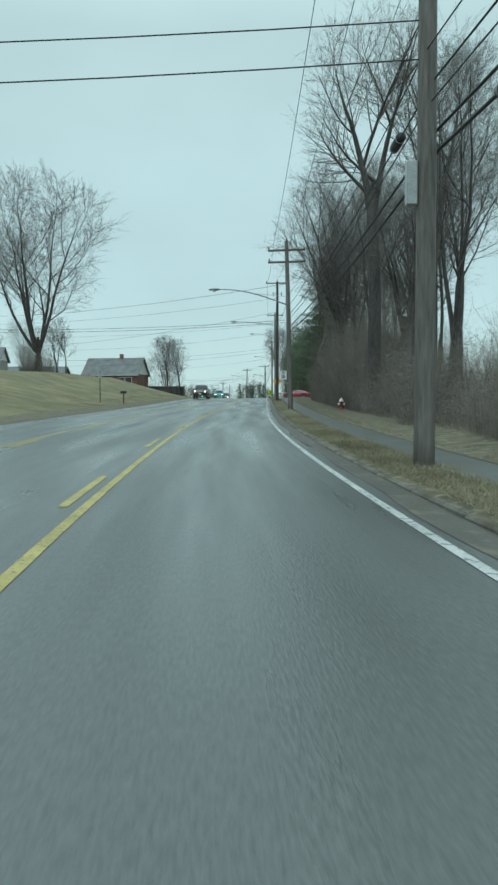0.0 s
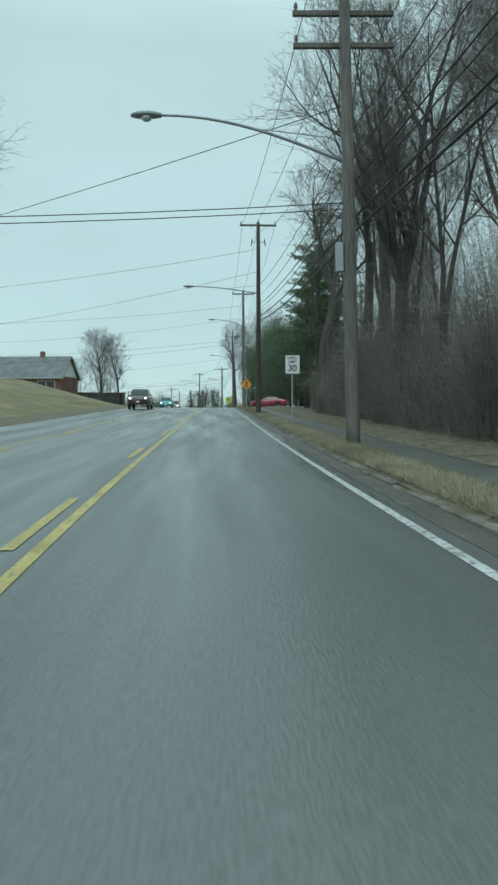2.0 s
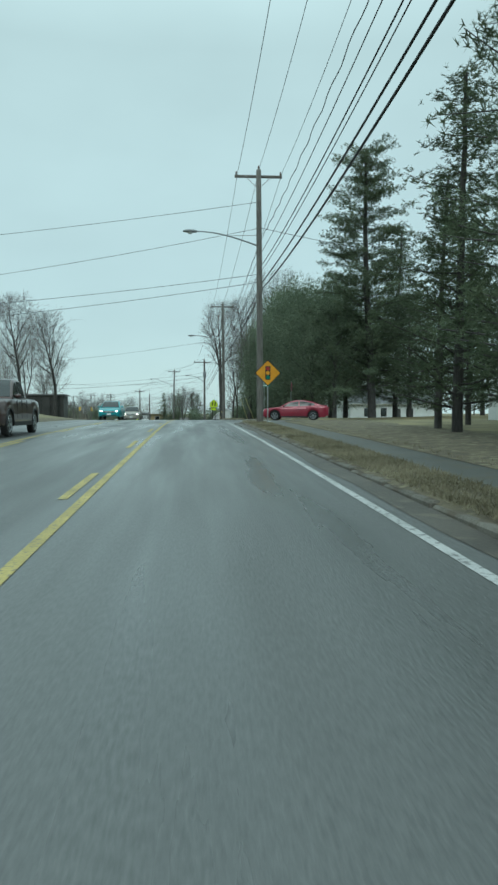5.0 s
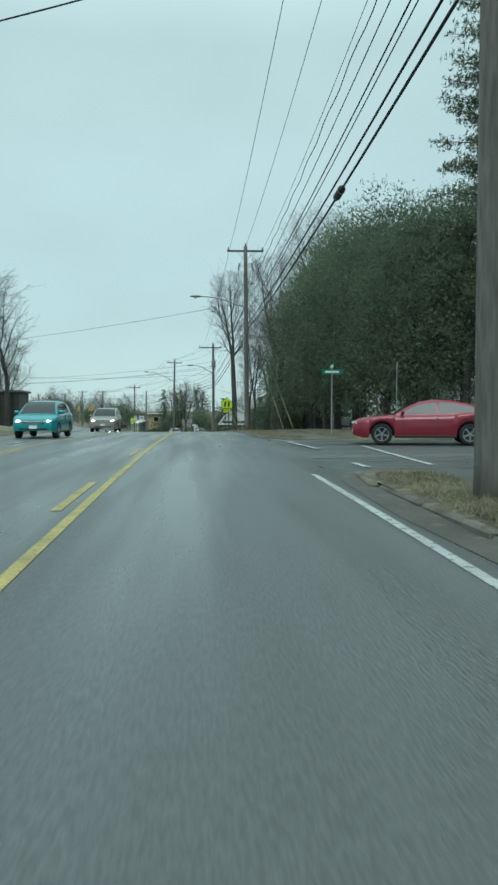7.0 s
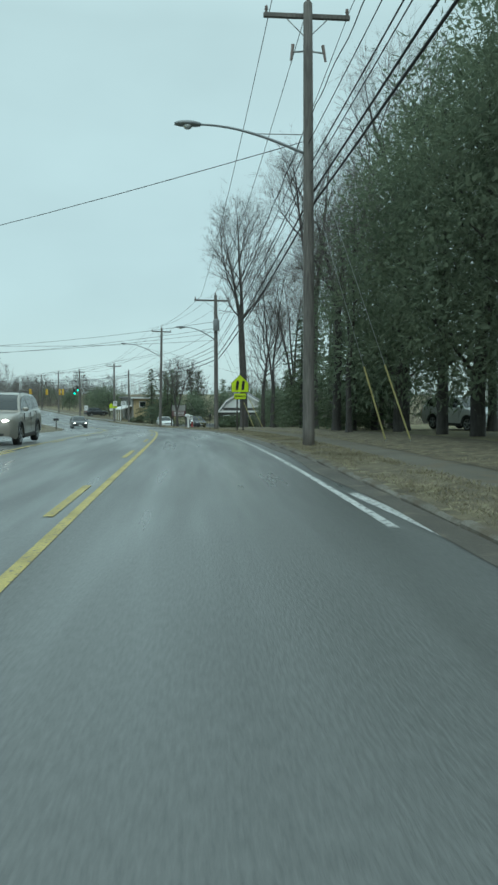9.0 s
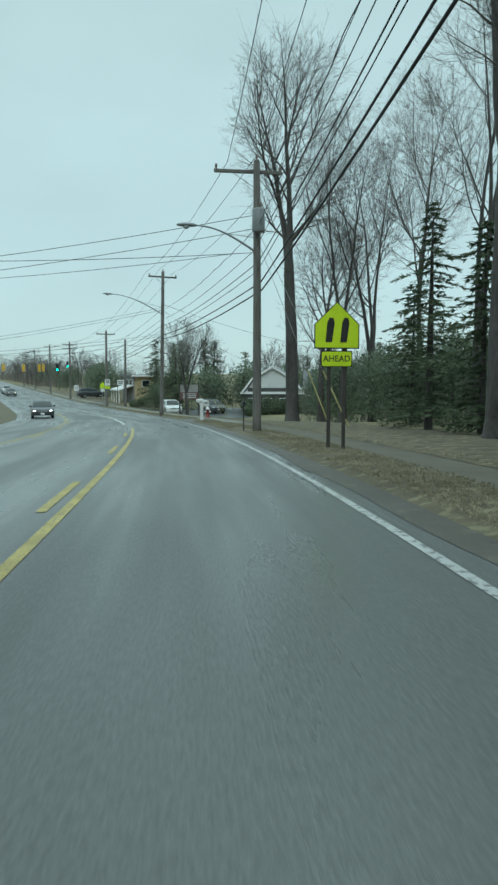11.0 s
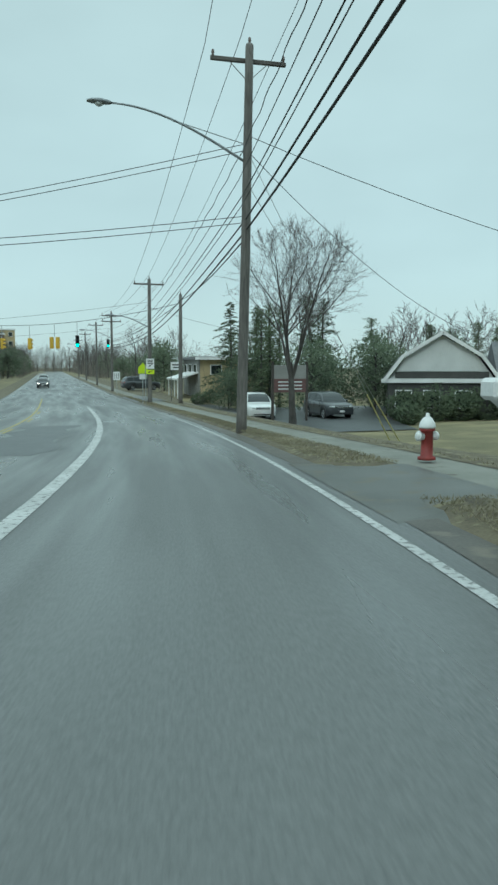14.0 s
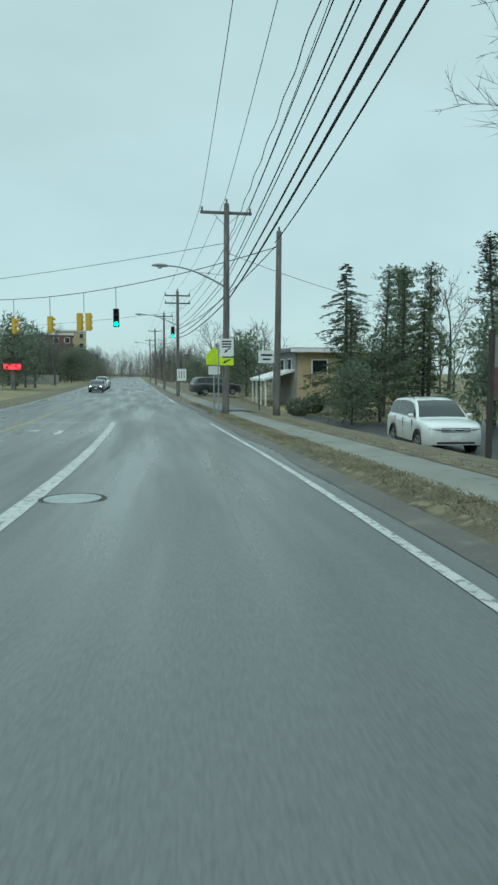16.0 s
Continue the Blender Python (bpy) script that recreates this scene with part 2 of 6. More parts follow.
# ---- mesh tools ----
class Geo:
    def __init__(self):
        self.v, self.f = [], []

    def add(self, verts, faces, m=None):
        k = len(self.v)
        self.v += [tuple(m @ Vector(p)) for p in verts] if m else [tuple(p) for p in verts]
        self.f += [tuple(i + k for i in f) for f in faces]
        return self

    def box(self, c, size, m=None, chamfer=0.0):
        x, y, z = (a / 2 for a in size)
        b = min(chamfer, 0.45 * min(size))
        if b <= 0:
            pts = [(i * x, j * y, k * z) for i in (-1, 1) for j in (-1, 1) for k in (-1, 1)]
            fs = [(0, 1, 3, 2), (4, 6, 7, 5), (0, 4, 5, 1), (2, 3, 7, 6), (0, 2, 6, 4), (1, 5, 7, 3)]
        else:
            pts = []
            for i in (-1, 1):
                for j in (-1, 1):
                    for k in (-1, 1):
                        pts += [(i * x, j * (y - b), k * (z - b)), (i * (x - b), j * y, k * (z - b)), (i * (x - b), j * (y - b), k * z)]
            bm = bmesh.new()
            for p in pts:
                bm.verts.new(p)
            bmesh.ops.convex_hull(bm, input=bm.verts)
            bmesh.ops.dissolve_limit(bm, angle_limit=0.02, verts=bm.verts, edges=bm.edges)
            bm.verts.index_update()
            pts, fs = [v.co.copy() for v in bm.verts], [tuple(v.index for v in f.verts) for f in bm.faces]
            bm.free()
        pts = [(p[0] + c[0], p[1] + c[1], p[2] + c[2]) for p in pts]
        return self.add(pts, fs, m)

    def tube(self, pts, radii, n=6, caps=True):
        pts = [Vector(p) for p in pts]
        if isinstance(radii, (int, float)):
            radii = [radii] * len(pts)
        k, ring = len(self.v), []
        side = None
        for i, p in enumerate(pts):
            d = (pts[min(i + 1, len(pts) - 1)] - pts[max(i - 1, 0)]).normalized()
            if side is None:
                side = d.orthogonal().normalized()
            side = (side - d * side.dot(d)).normalized()
            up = d.cross(side)
            for j in range(n):
                a = 2 * math.pi * j / n
                q = p + (side * math.cos(a) + up * math.sin(a)) * radii[i]
                self.v.append((q.x, q.y, q.z))
        for i in range(len(pts) - 1):
            for j in range(n):
                a, b = k + i * n + j, k + i * n + (j + 1) % n
                self.f.append((a, b, b + n, a + n))
        if caps:
            self.f.append(tuple(k + j for j in reversed(range(n))))
            self.f.append(tuple(k + (len(pts) - 1) * n + j for j in range(n)))
        return self

    def lathe(self, prof, n=14, m=None):
        """Turned round z; prof: radius, height."""
        vs = [(r * math.cos(2 * math.pi * j / n), r * math.sin(2 * math.pi * j / n), z) for r, z in prof for j in range(n)]
        fs = [(i * n + j, i * n + (j + 1) % n, (i + 1) * n + (j + 1) % n, (i + 1) * n + j) for i in range(len(prof) - 1) for j in range(n)]
        fs += [tuple(reversed(range(n))), tuple((len(prof) - 1) * n + j for j in range(n))]
        return self.add(vs, fs, m)

    def prism(self, outline, y0, y1, m=None):
        """An outline in x, z drawn from y0 to y1."""
        n = len(outline)
        vs = [(x, y0, z) for x, z in outline] + [(x, y1, z) for x, z in outline]
        fs = [tuple(range(n)), tuple(reversed(range(n, 2 * n)))] + [(i, i + n, (i + 1) % n + n, (i + 1) % n) for i in range(n)]
        return self.add(vs, fs, m)

    def mesh(self, name, mat, smooth=False):
        me = bpy.data.meshes.new(name)
        me.from_pydata(self.v, [], self.f)
        me.materials.append(mat)
        if smooth:
            me.polygons.foreach_set("use_smooth", [True] * len(me.polygons))
        me.update()
        return me


def part(name, geo, mat, parent=None, label="", smooth=False, at=None):
    """One mesh object, under a thing or a part."""
    ob = new(name, geo.mesh(name, mat, smooth) if isinstance(geo, Geo) else geo)
    if parent:
        ob.parent = parent
    if at:
        ob.matrix_basis = at
    if label:
        ob["label"] = label
    return ob


def thing(name, m, label, category, group="", kind=""):
    ob = new(name)
    ob.empty_display_size = 0.2
    ob.matrix_basis = m
    return tagged(ob, label, category, group, kind)


SIDE = (112.3, 125.0)       # the side street's mouth, in stations
KERB = 2.7


# ---- the road's line: station, heading in degrees to the left, grade in degrees ----
LINE = [(-60, 0, 0.3), (0, 0, 0.33), (14.7, -2.46, 0.71), (29.2, -4.25, 0.92), (43.4, -5.53, 0.91), (57.4, -5.93, 1.13), (71.3, -5.8, 1.28), (85.1, -5.59, 1.23), (98.9, -5.49, 0.98),
        (112.6, -5.71, 0.42), (126.2, -5.92, -0.3), (139.7, -5.67, -1.04), (153, -4.65, -1.74), (165.9, -3.04, -2.22), (178.4, -1.1, -2.41), (190.5, 1.34, -2.32), (202.3, 4.36, -2.09),
        (214, 7.62, -1.8), (230, 10.8, -1.2), (246, 12.3, -0.5), (300, 12.5, 0.2), (1600, 12.5, 0.25)]
STA = np.arange(-60, 1200.0)
_h = np.radians(np.interp(STA, [k[0] for k in LINE], [k[1] for k in LINE]))
_g = np.tan(np.radians(np.interp(STA, [k[0] for k in LINE], [k[2] for k in LINE])))
_x, _y, _z = np.cumsum(-np.sin(_h)), np.cumsum(np.cos(_h)), np.cumsum(_g)
_x, _y, _z = _x - _x[60], _y - _y[60], _z - _z[60]


def on(s, u=0.0, dz=0.0):
    """The place at station s, u metres to the right of the lane's line, dz over the road."""
    a = float(np.interp(s, STA, _h))
    return Vector((float(np.interp(s, STA, _x)) + u * math.cos(a), float(np.interp(s, STA, _y)) + u * math.sin(a), float(np.interp(s, STA, _z)) + dz))


def put(s, u, dz=0.0, turn=0.0, lean=0.0, side=0.0):
    """A pose on the road's frame: local y runs along the road, x to its right."""
    p = on(s, u, dz)
    return pose(p.x, p.y, p.z, lean, side, math.degrees(float(np.interp(s, STA, _h))) + turn)


def bank(s):
    """How high the lawn on the left rises over the road."""
    return float(np.interp(s, [-60, 20, 60, 125, 165, 200, 1200], [2.0, 2.6, 3.4, 3.6, 1.6, 0.5, 0.4]))


def dip(s):
    """How far the yards on the right lie under the road."""
    return float(np.interp(s, [-60, 188, 212, 262, 285, 1200], [0, 0, 0.95, 0.95, 0.3, 0.3]))


def land(s, u):
    """Height of the ground over the road's own height."""
    if u < -9.0:
        top = bank(s)
        return float(np.interp(-u, [9, 10.5, 14, 25, 60], [-0.15, 0.06, 0.18 * top, top, top * 1.15]))
    if u > 5.0 and SIDE[0] - 0.6 < s < SIDE[1] + 0.6:
        return -0.12
    if u > 5.0:
        return float(np.interp(u, [5, 6.2, 30, 80], [-0.15, 0.10, 0.35, 0.6])) - dip(s) * float(np.interp(u, [5, 9], [0, 1]))
    return -0.15


def strip(name, u0, u1, mat, dz=0.0, s0=-60.0, s1=420.0, step=2.0, cols=1, rise=None, label="", kind="structure", category=""):
    """A band along the road, as a sheet with its stations as UV; rise(k of 0..1, s) lifts it."""
    ss = np.arange(s0, s1 + 1e-6, step)
    vs, uv, fs = [], [], []
    for s in ss:
        a, b = (u0(s) if callable(u0) else u0), (u1(s) if callable(u1) else u1)
        for k in range(cols + 1):
            u = a + (b - a) * k / cols
            vs.append(on(s, u, dz + (rise(k / cols, s) if rise else 0)))
            uv.append((u, s))
    n = cols + 1
    for i in range(len(ss) - 1):
        for k in range(cols):
            fs.append((i * n + k, i * n + k + 1, (i + 1) * n + k + 1, (i + 1) * n + k))
    me = bpy.data.meshes.new(name)
    me.from_pydata(vs, [], fs)
    me.materials.append(mat)
    lay = me.uv_layers.new(name="UVMap")
    for lp in me.loops:
        lay.data[lp.index].uv = uv[lp.vertex_index]
    me.polygons.foreach_set("use_smooth", [True] * len(me.polygons))
    me.update()
    ob = new(name, me)
    return tagged(ob, label, category, "", kind)


# ---- ground, road, kerb, pavement ----
def ground():
    def axis(lo, hi, fine):
        mid = list(np.arange(lo, hi + 0.1, fine))
        out, d, p = [], fine, lo
        while p > -3200:
            d *= 1.5
            p -= d
            out.insert(0, p)
        d, p = fine, hi
        while p < 3200:
            d *= 1.5
            p += d
            mid.append(p)
        return out + mid
    xs, ys = axis(-70, 80, 1.5), axis(-30, 330, 1.5)
    gx, gy = np.meshgrid(xs, ys)
    pts = np.stack([gx.ravel(), gy.ravel()], 1)
    zs = np.empty(len(pts))
    st = STA[::3]
    for i in range(0, len(pts), 4000):
        q = pts[i:i + 4000]
        d2 = (q[:, None, 0] - _x[None, ::3]) ** 2 + (q[:, None, 1] - _y[None, ::3]) ** 2
        k = d2.argmin(1)
        hh, dx, dy = _h[::3][k], q[:, 0] - _x[::3][k], q[:, 1] - _y[::3][k]
        u = dx * np.cos(hh) + dy * np.sin(hh)
        s = st[k] - dx * np.sin(hh) + dy * np.cos(hh)
        s = np.clip(s, -60, 1150)
        base = np.interp(s, STA, _z)
        up = np.array([land(a, b) for a, b in zip(s, u)])
        rough = np.array([noise.noise((a * 0.09, b * 0.09, 0.0)) for a, b in q]) * np.clip((np.abs(u) - 12) / 20, 0, 1) * 0.35
        zs[i:i + 4000] = base + up + rough
    nx = len(xs)
    vs = [(float(a), float(b), float(c)) for (a, b), c in zip(pts, zs)]
    fs = [(j * nx + i, j * nx + i + 1, (j + 1) * nx + i + 1, (j + 1) * nx + i) for j in range(len(ys) - 1) for i in range(nx - 1)]
    g = Geo()
    g.v, g.f = vs, fs
    ob = new("ground", g.mesh("ground", M["lawn"], True))
    return tagged(ob, "tan and olive winter lawn on rolling ground beside the road", "ground", "", "structure")


def kerb_at(s):
    """The kerb's line, which turns into the side street on a 2.5 m radius."""
    d = SIDE[0] - s if s < SIDE[0] else s - SIDE[1]
    return KERB if d > 2.5 else KERB + 2.5 - math.sqrt(max(0.0, 2.5 ** 2 - (2.5 - max(d, 0.0)) ** 2))


def ease(s):
    """Lets the verge run out flat at the side street."""
    d = SIDE[0] - s if s < SIDE[0] else s - SIDE[1]
    return min(1.0, max(0.0, d / 1.5))


def crossed(s):
    """1 where a driveway's apron crosses the verge, easing to 0 beside it."""
    return min(1.0, max(0.0, (2.2 - abs(s - 200.2)) / 0.7))


def walk_in(s):
    return max(kerb_at(s) + 0.2, walk_line(s))


def walk_line(s):
    return float(np.interp(s, [0, 100, 130, 200, 215, 300], [3.8, 3.8, 4.15, 4.15, 3.5, 3.5]))


def walk_out(s):
    return walk_in(s) + 1.25


ground()
strip("road", -8.9, KERB, M["road"], 0.0, -60, 640, 2.0, 8, label="wet worn grey asphalt road with wheel tracks", category="road")
strip("left_gutter", -10.8, -8.85, M["verge"], 0.012, -60, 640, 2.0, 3, lambda k, s: 0.14 * (1 - k), label="muddy brown grass edge of the road", category="verge")
for a, b in ((-60, SIDE[0]), (SIDE[1], 420)):
    strip("verge", lambda s: kerb_at(s) + 0.03, lambda s: walk_in(s) + 0.08, M["verge"], -0.03, a, b, 0.5, 5, lambda k, s: (0.085 if s < 150 else 0.085 * min(1.0, 2.2 * k)) * ease(s) + 0.05 * ease(s) * math.sin(k * 3.1) + 0.05 * min(1, 3 * k, 3 * (1 - k)) * noise.noise((s * 0.7, k * 3, 0)) - 0.14 * crossed(s), label="brown dirt and dead grass verge beside the kerb", category="verge")
    strip("back_verge", lambda s: walk_out(s) - 0.05, 9.8, M["verge"], -0.03, a, b, 0.5, 6, lambda k, s: 0.105 * ease(s) + 0.09 * ease(s) * math.sin(k * 3.1) + 0.05 * k + 0.03 * min(1, 4 * k) * noise.noise((s * 0.6, k * 3, 4)) - dip(s) * k ** 1.2, label="dry grass strip behind the footpath", category="verge")
    strip("gutter_dirt", lambda s: 2.30 + 0.16 * noise.noise((s * 0.22, 0, 0)) + kerb_at(s) - KERB, lambda s: kerb_at(s) + 0.05, M["mud"], 0.006, a, b, 0.5, 2, label="brown mud and leaves washed along the gutter", category="dirt")


for a, b, mat, lab in ((-60, SIDE[0], "path", "damp dark asphalt footpath between grass verges"), (SIDE[1], 193, "dirt_path", "footpath covered with brown dirt and dead leaves"), (193, 420, "walk", "damp grey concrete footpath between grass verges")):
    strip("pavement", walk_in, walk_out, M[mat], -0.02, a, b, 0.5, 1, lambda k, s: 0.085 * ease(s), label=lab, category="pavement")


def side_street():
    g = Geo()
    a, b = SIDE
    rows = [(KERB - 0.1, a - 2.6, b + 2.6), (3.0, a - 1.9, b + 1.9), (3.8, a - 0.9, b + 0.9), (5.2, a - 0.3, b + 0.3), (7.3, a + 0.1, b - 0.1), (40, a + 0.6, b - 0.6), (120, a + 1, b - 1)]
    for u, p, q in rows:
        g.v += [tuple(on(p, u, 0.004)), tuple(on(q, u, 0.004))]
    for i in range(len(rows) - 1):
        g.f.append((2 * i, 2 * i + 2, 2 * i + 3, 2 * i + 1))
    me = g.mesh("side_street", M["road"])
    lay = me.uv_layers.new(name="UVMap")
    for lp in me.loops:
        co = me.vertices[lp.vertex_index].co
        lay.data[lp.index].uv = (co.y, co.x)
    tagged(new("side_street", me), "wet asphalt side street joining the road", "road", "", "structure")


side_street()


def line(name, u0, u1, s0, s1, mat, label, step=1.5, dz=0.006):
    return strip(name, u0, u1, mat, dz, s0, s1, step, 1, label=label, category="road marking")


line("edge_line", 2.0, 2.11, -60, 112.0, M["white_line"], "worn white edge line on wet asphalt")
line("edge_line", 1.95, 2.06, 133, 242, M["white_line"], "worn white edge line on wet asphalt")
line("edge_line", 2.0, 2.12, 262, 640, M["white_line"], "worn white edge line on wet asphalt")
line("centre_line", -1.40, -1.28, -60, 188, M["yellow"], "worn solid yellow centre line")
line("turn_lane_line", -5.16, -5.04, -60, 262, M["yellow"], "worn solid yellow turn-lane line")
line("left_edge_line", -8.55, -8.45, -60, 640, M["white_line"], "faint white edge line")
line("turn_lane_line", lambda s: -1.75 - 0.02 * (s - 198) * 0.1, lambda s: -1.53 - 0.02 * (s - 198) * 0.1, 193, 243, M["white_line"], "broad white turn-lane line curving with the road")
line("stop_line", -5.0, -1.6, 242.6, 243.0, M["white_line"], "white stop line across the turn lane", 0.4)
for s in np.arange(-55, 186, 9.0):
    line("centre_dash", -1.66, -1.54, s, s + 3.0, M["yellow"], "worn yellow dash of the turn lane", dz=0.007)
for s in np.arange(-55, 236, 9.0):
    line("centre_dash", -4.92, -4.80, s, s + 3.0, M["yellow"], "worn yellow dash of the turn lane", dz=0.007)


# ---- utility poles, lamps and cables ----
def insulator(parent, x, z, mat="porcelain", up=True):
    d = 1 if up else -1
    return part("insulator", Geo().lathe([(0.02, 0), (0.045, 0.02 * d), (0.03, 0.06 * d), (0.06, 0.09 * d), (0.035, 0.13 * d), (0.05, 0.16 * d), (0.015, 0.2 * d)], 8), M[mat], parent, at=pose(x, 0, z), smooth=True)


def utility_pole(s, u, h, arms=(), lamp=None, tank=None, wood="pole", lean=0.0, cans=0, label="weathered grey wooden utility pole on the grass verge"):
    p = thing("utility_pole", put(s, u, 0.1, 0, 0, lean), label, "utility pole", "utility poles along the road")
    part("shaft", Geo().tube([(0, 0, -0.3), (0, 0, 0.5), (0.01, 0, h * 0.5), (0, 0, h - 0.05), (0, 0, h)], [0.18, 0.17, 0.15, 0.125, 0.095], 12), M[wood], p, smooth=True)
    for z, reach, off in arms:
        a = part("crossarm", Geo().box((off, 0.16, z), (2 * reach, 0.10, 0.13), chamfer=0.015), M["pole"], p)
        for sx in (-1, 1):
            part("brace", Geo().tube([(off + sx * 0.6, 0.16, z - 0.05), (0.0, 0.14, z - 0.62)], 0.016, 5), M["galv"], a)
        for x in (off - reach + 0.08, off + reach - 0.08):
            insulator(a, x, z + 0.06).location.y = 0.16
    insulator(p, 0, h)
    if s in (11.4, 46.2):
        part("riser_box", Geo().box((-0.24, 0, 4.55), (0.18, 0.16, 0.70), chamfer=0.02), M["galv"], p, "pale grey cable riser box")
    for k in range(cans):
        x = -0.42 if k == 0 else 0.42
        c = part("cutout", Geo().tube([(x, 0.0, h - 1.15), (x * 1.15, -0.06, h - 1.6)], [0.05, 0.035], 8), M["porcelain"], p)
        part("bracket", Geo().tube([(0, 0, h - 1.3), (x, 0, h - 1.35)], 0.025, 6), M["galv"], c)
    if tank:
        t = part("transformer", Geo().lathe([(0.02, 0), (0.22, 0.02), (0.24, 0.06), (0.24, 0.80), (0.20, 0.88), (0.05, 0.92)], 16), M["tank"], p, "pale grey transformer can", True, pose(tank[0], -0.40, tank[1]))
        part("bushing", Geo().tube([(0.08, 0, 0.88), (0.1, 0, 1.12)], [0.04, 0.025], 8), M["porcelain"], t)
        part("bushing", Geo().tube([(-0.08, 0, 0.88), (-0.1, 0, 1.12)], [0.04, 0.025], 8), M["porcelain"], t)
        part("bracket", Geo().box((-tank[0] * 0.5, 0.26, 0.5), (0.1, 0.25, 0.4)), M["galv"], t)
    if lamp:
        end, z1, z0 = lamp
        n = 12
        curve = [(end * (k / n), 0.05, z0 + (z1 - z0) * math.sin(min(1.0, k / n) * math.pi / 2)) for k in range(n + 1)]
        a = part("lamp_arm", Geo().tube(curve, [0.045 - 0.015 * k / n for k in range(n + 1)], 8), M["lamp_grey"], p, "curved steel street lamp arm", True)
        part("stay", Geo().tube([(0, 0.05, z0 + 0.55), (end * 0.5, 0.05, z0 + (z1 - z0) * 0.72)], 0.015, 5), M["galv"], a)
        d = 1 if end > 0 else -1
        head = Geo()
        for x, w, t0, t1 in ((0, 0.05, -0.05, 0.05), (0.12, 0.12, -0.06, 0.08), (0.35, 0.17, -0.06, 0.10), (0.58, 0.15, -0.05, 0.08), (0.72, 0.07, -0.03, 0.04)):
            head.v += [(d * x, w * math.cos(a_), (t1 if math.sin(a_) > 0 else -t0) * math.sin(a_)) for a_ in [2 * math.pi * j / 12 for j in range(12)]]
        for i in range(4):
            head.f += [(i * 12 + j, i * 12 + (j + 1) % 12, (i + 1) * 12 + (j + 1) % 12, (i + 1) * 12 + j) for j in range(12)]
        head.f += [tuple(reversed(range(12))), tuple(48 + j for j in range(12))]
        hd = part("lamp_head", head, M["lamp_grey"], p, "grey cobra street lamp head", True, pose(end, 0.05, z1))
        part("lens", Geo().lathe([(0.13, -0.03), (0.12, -0.09), (0.06, -0.13), (0.01, -0.14)], 12), M["lens"], hd, "pale lamp lens", True, pose(d * 0.36, 0, 0))
    return p


POLES = [
    # station, u, height, crossarms, lamp (reach, height, height at the pole), transformer, wood
    (-24, 3.5, 12.2, [(11.8, 1.2, 0)], None, None, "pole"),
    (11.4, 3.55, 12.2, [(11.8, 1.2, 0)], None, (0.0, 8.2), "pole"),
    (46.2, 3.58, 10.9, [(10.35, 1.22, 0), (9.6, 1.22, 0)], (-4.4, 7.95, 6.8), None, "pole"),
    (77.8, 3.2, 13.0, [(12.85, 1.25, 0)], (-4.4, 8.65, 8.2), None, "tarred"),
    (107.0, 3.5, 12.7, [(12.4, 1.2, 0)], (-3.1, 9.6, 8.9), None, "pole"),
    (146.2, 3.4, 12.3, [(12.0, 1.22, 0)], (-3.0, 8.95, 8.2), None, "pole"),
    (180.0, 3.45, 10.2, [(9.8, 1.3, -0.3)], (-2.3, 7.75, 6.8), (0.0, 7.45), "pole"),
    (213.0, 2.9, 12.0, [(11.55, 1.2, 0)], (-4.2, 9.9, 8.45), None, "pole"),
    (247.0, 3.35, 9.7, [(9.3, 1.2, 0)], (-2.7, 6.8, 5.9), None, "pole"),
    (281.0, 3.2, 9.8, [(9.4, 1.2, 0), (8.7, 1.2, 0)], (-3.2, 7.6, 6.6), None, "pole"),
    (314.0, 3.4, 10.5, [(10.1, 1.2, 0)], None, None, "pole"),
    (350.0, 3.4, 10.5, [(10.1, 1.2, 0)], (-3.2, 8.0, 7.0), None, "pole"),
    (390.0, 3.4, 10.5, [(10.1, 1.2, 0)], None, None, "pole"),
]
rnd = random.Random(4)
for s, u, h, arms, lamp, tank, wood in POLES:
    utility_pole(s, u, h, arms, lamp, tank, wood, -1.6 if s == 46.2 else 1.3 if s == 213.0 else rnd.uniform(-0.5, 0.5), 2 if s in (77.8, 146.2) else 0)
STUB = (247.5, 5.9)
utility_pole(STUB[0], STUB[1], 8.65, (), None, None, "pole", 0.6, label="bare weathered wooden pole that carries the signal wire")
utility_pole(268.0, -13.5, 8.4, (), None, None, "pole", -0.8, label="weathered wooden pole across the road for the signal wire")


def sagging(a, b, sag, n=12):
    return [a.lerp(b, k / n) - Vector((0, 0, 4 * sag * (k / n) * (1 - k / n))) for k in range(n + 1)]


def overhead(name, side, drop, radius, sag, label):
    """One continuous cable over all the poles: side from the pole, drop under its top."""
    pts = []
    for (s0, u0, h0, *_), (s1, u1, h1, *_) in zip(POLES, POLES[1:]):
        a = on(s0, u0 + side, h0 - drop + 0.1)
        b = on(s1, u1 + side, h1 - drop + 0.1)
        pts += sagging(a, b, sag)[:-1] if s1 != POLES[-1][0] else sagging(a, b, sag)
    ob = part(name, Geo().tube(pts, radius, 5), M["cable"], smooth=True)
    return tagged(ob, label, "cable", "overhead cables")


LOWEST = (5.2, 5.2, 5.45, 6.5, 6.95, 7.05, 5.5, 6.5, 5.5, 5.6, 6.0, 6.0, 6.0)     # the lowest cable's height on each pole


def strung(k, side, over):
    """The ends of a communication cable between poles k and k + 1."""
    return (on(POLES[k][0], POLES[k][1] + side, LOWEST[k] + over), on(POLES[k + 1][0], POLES[k + 1][1] + side, LOWEST[k + 1] + over))


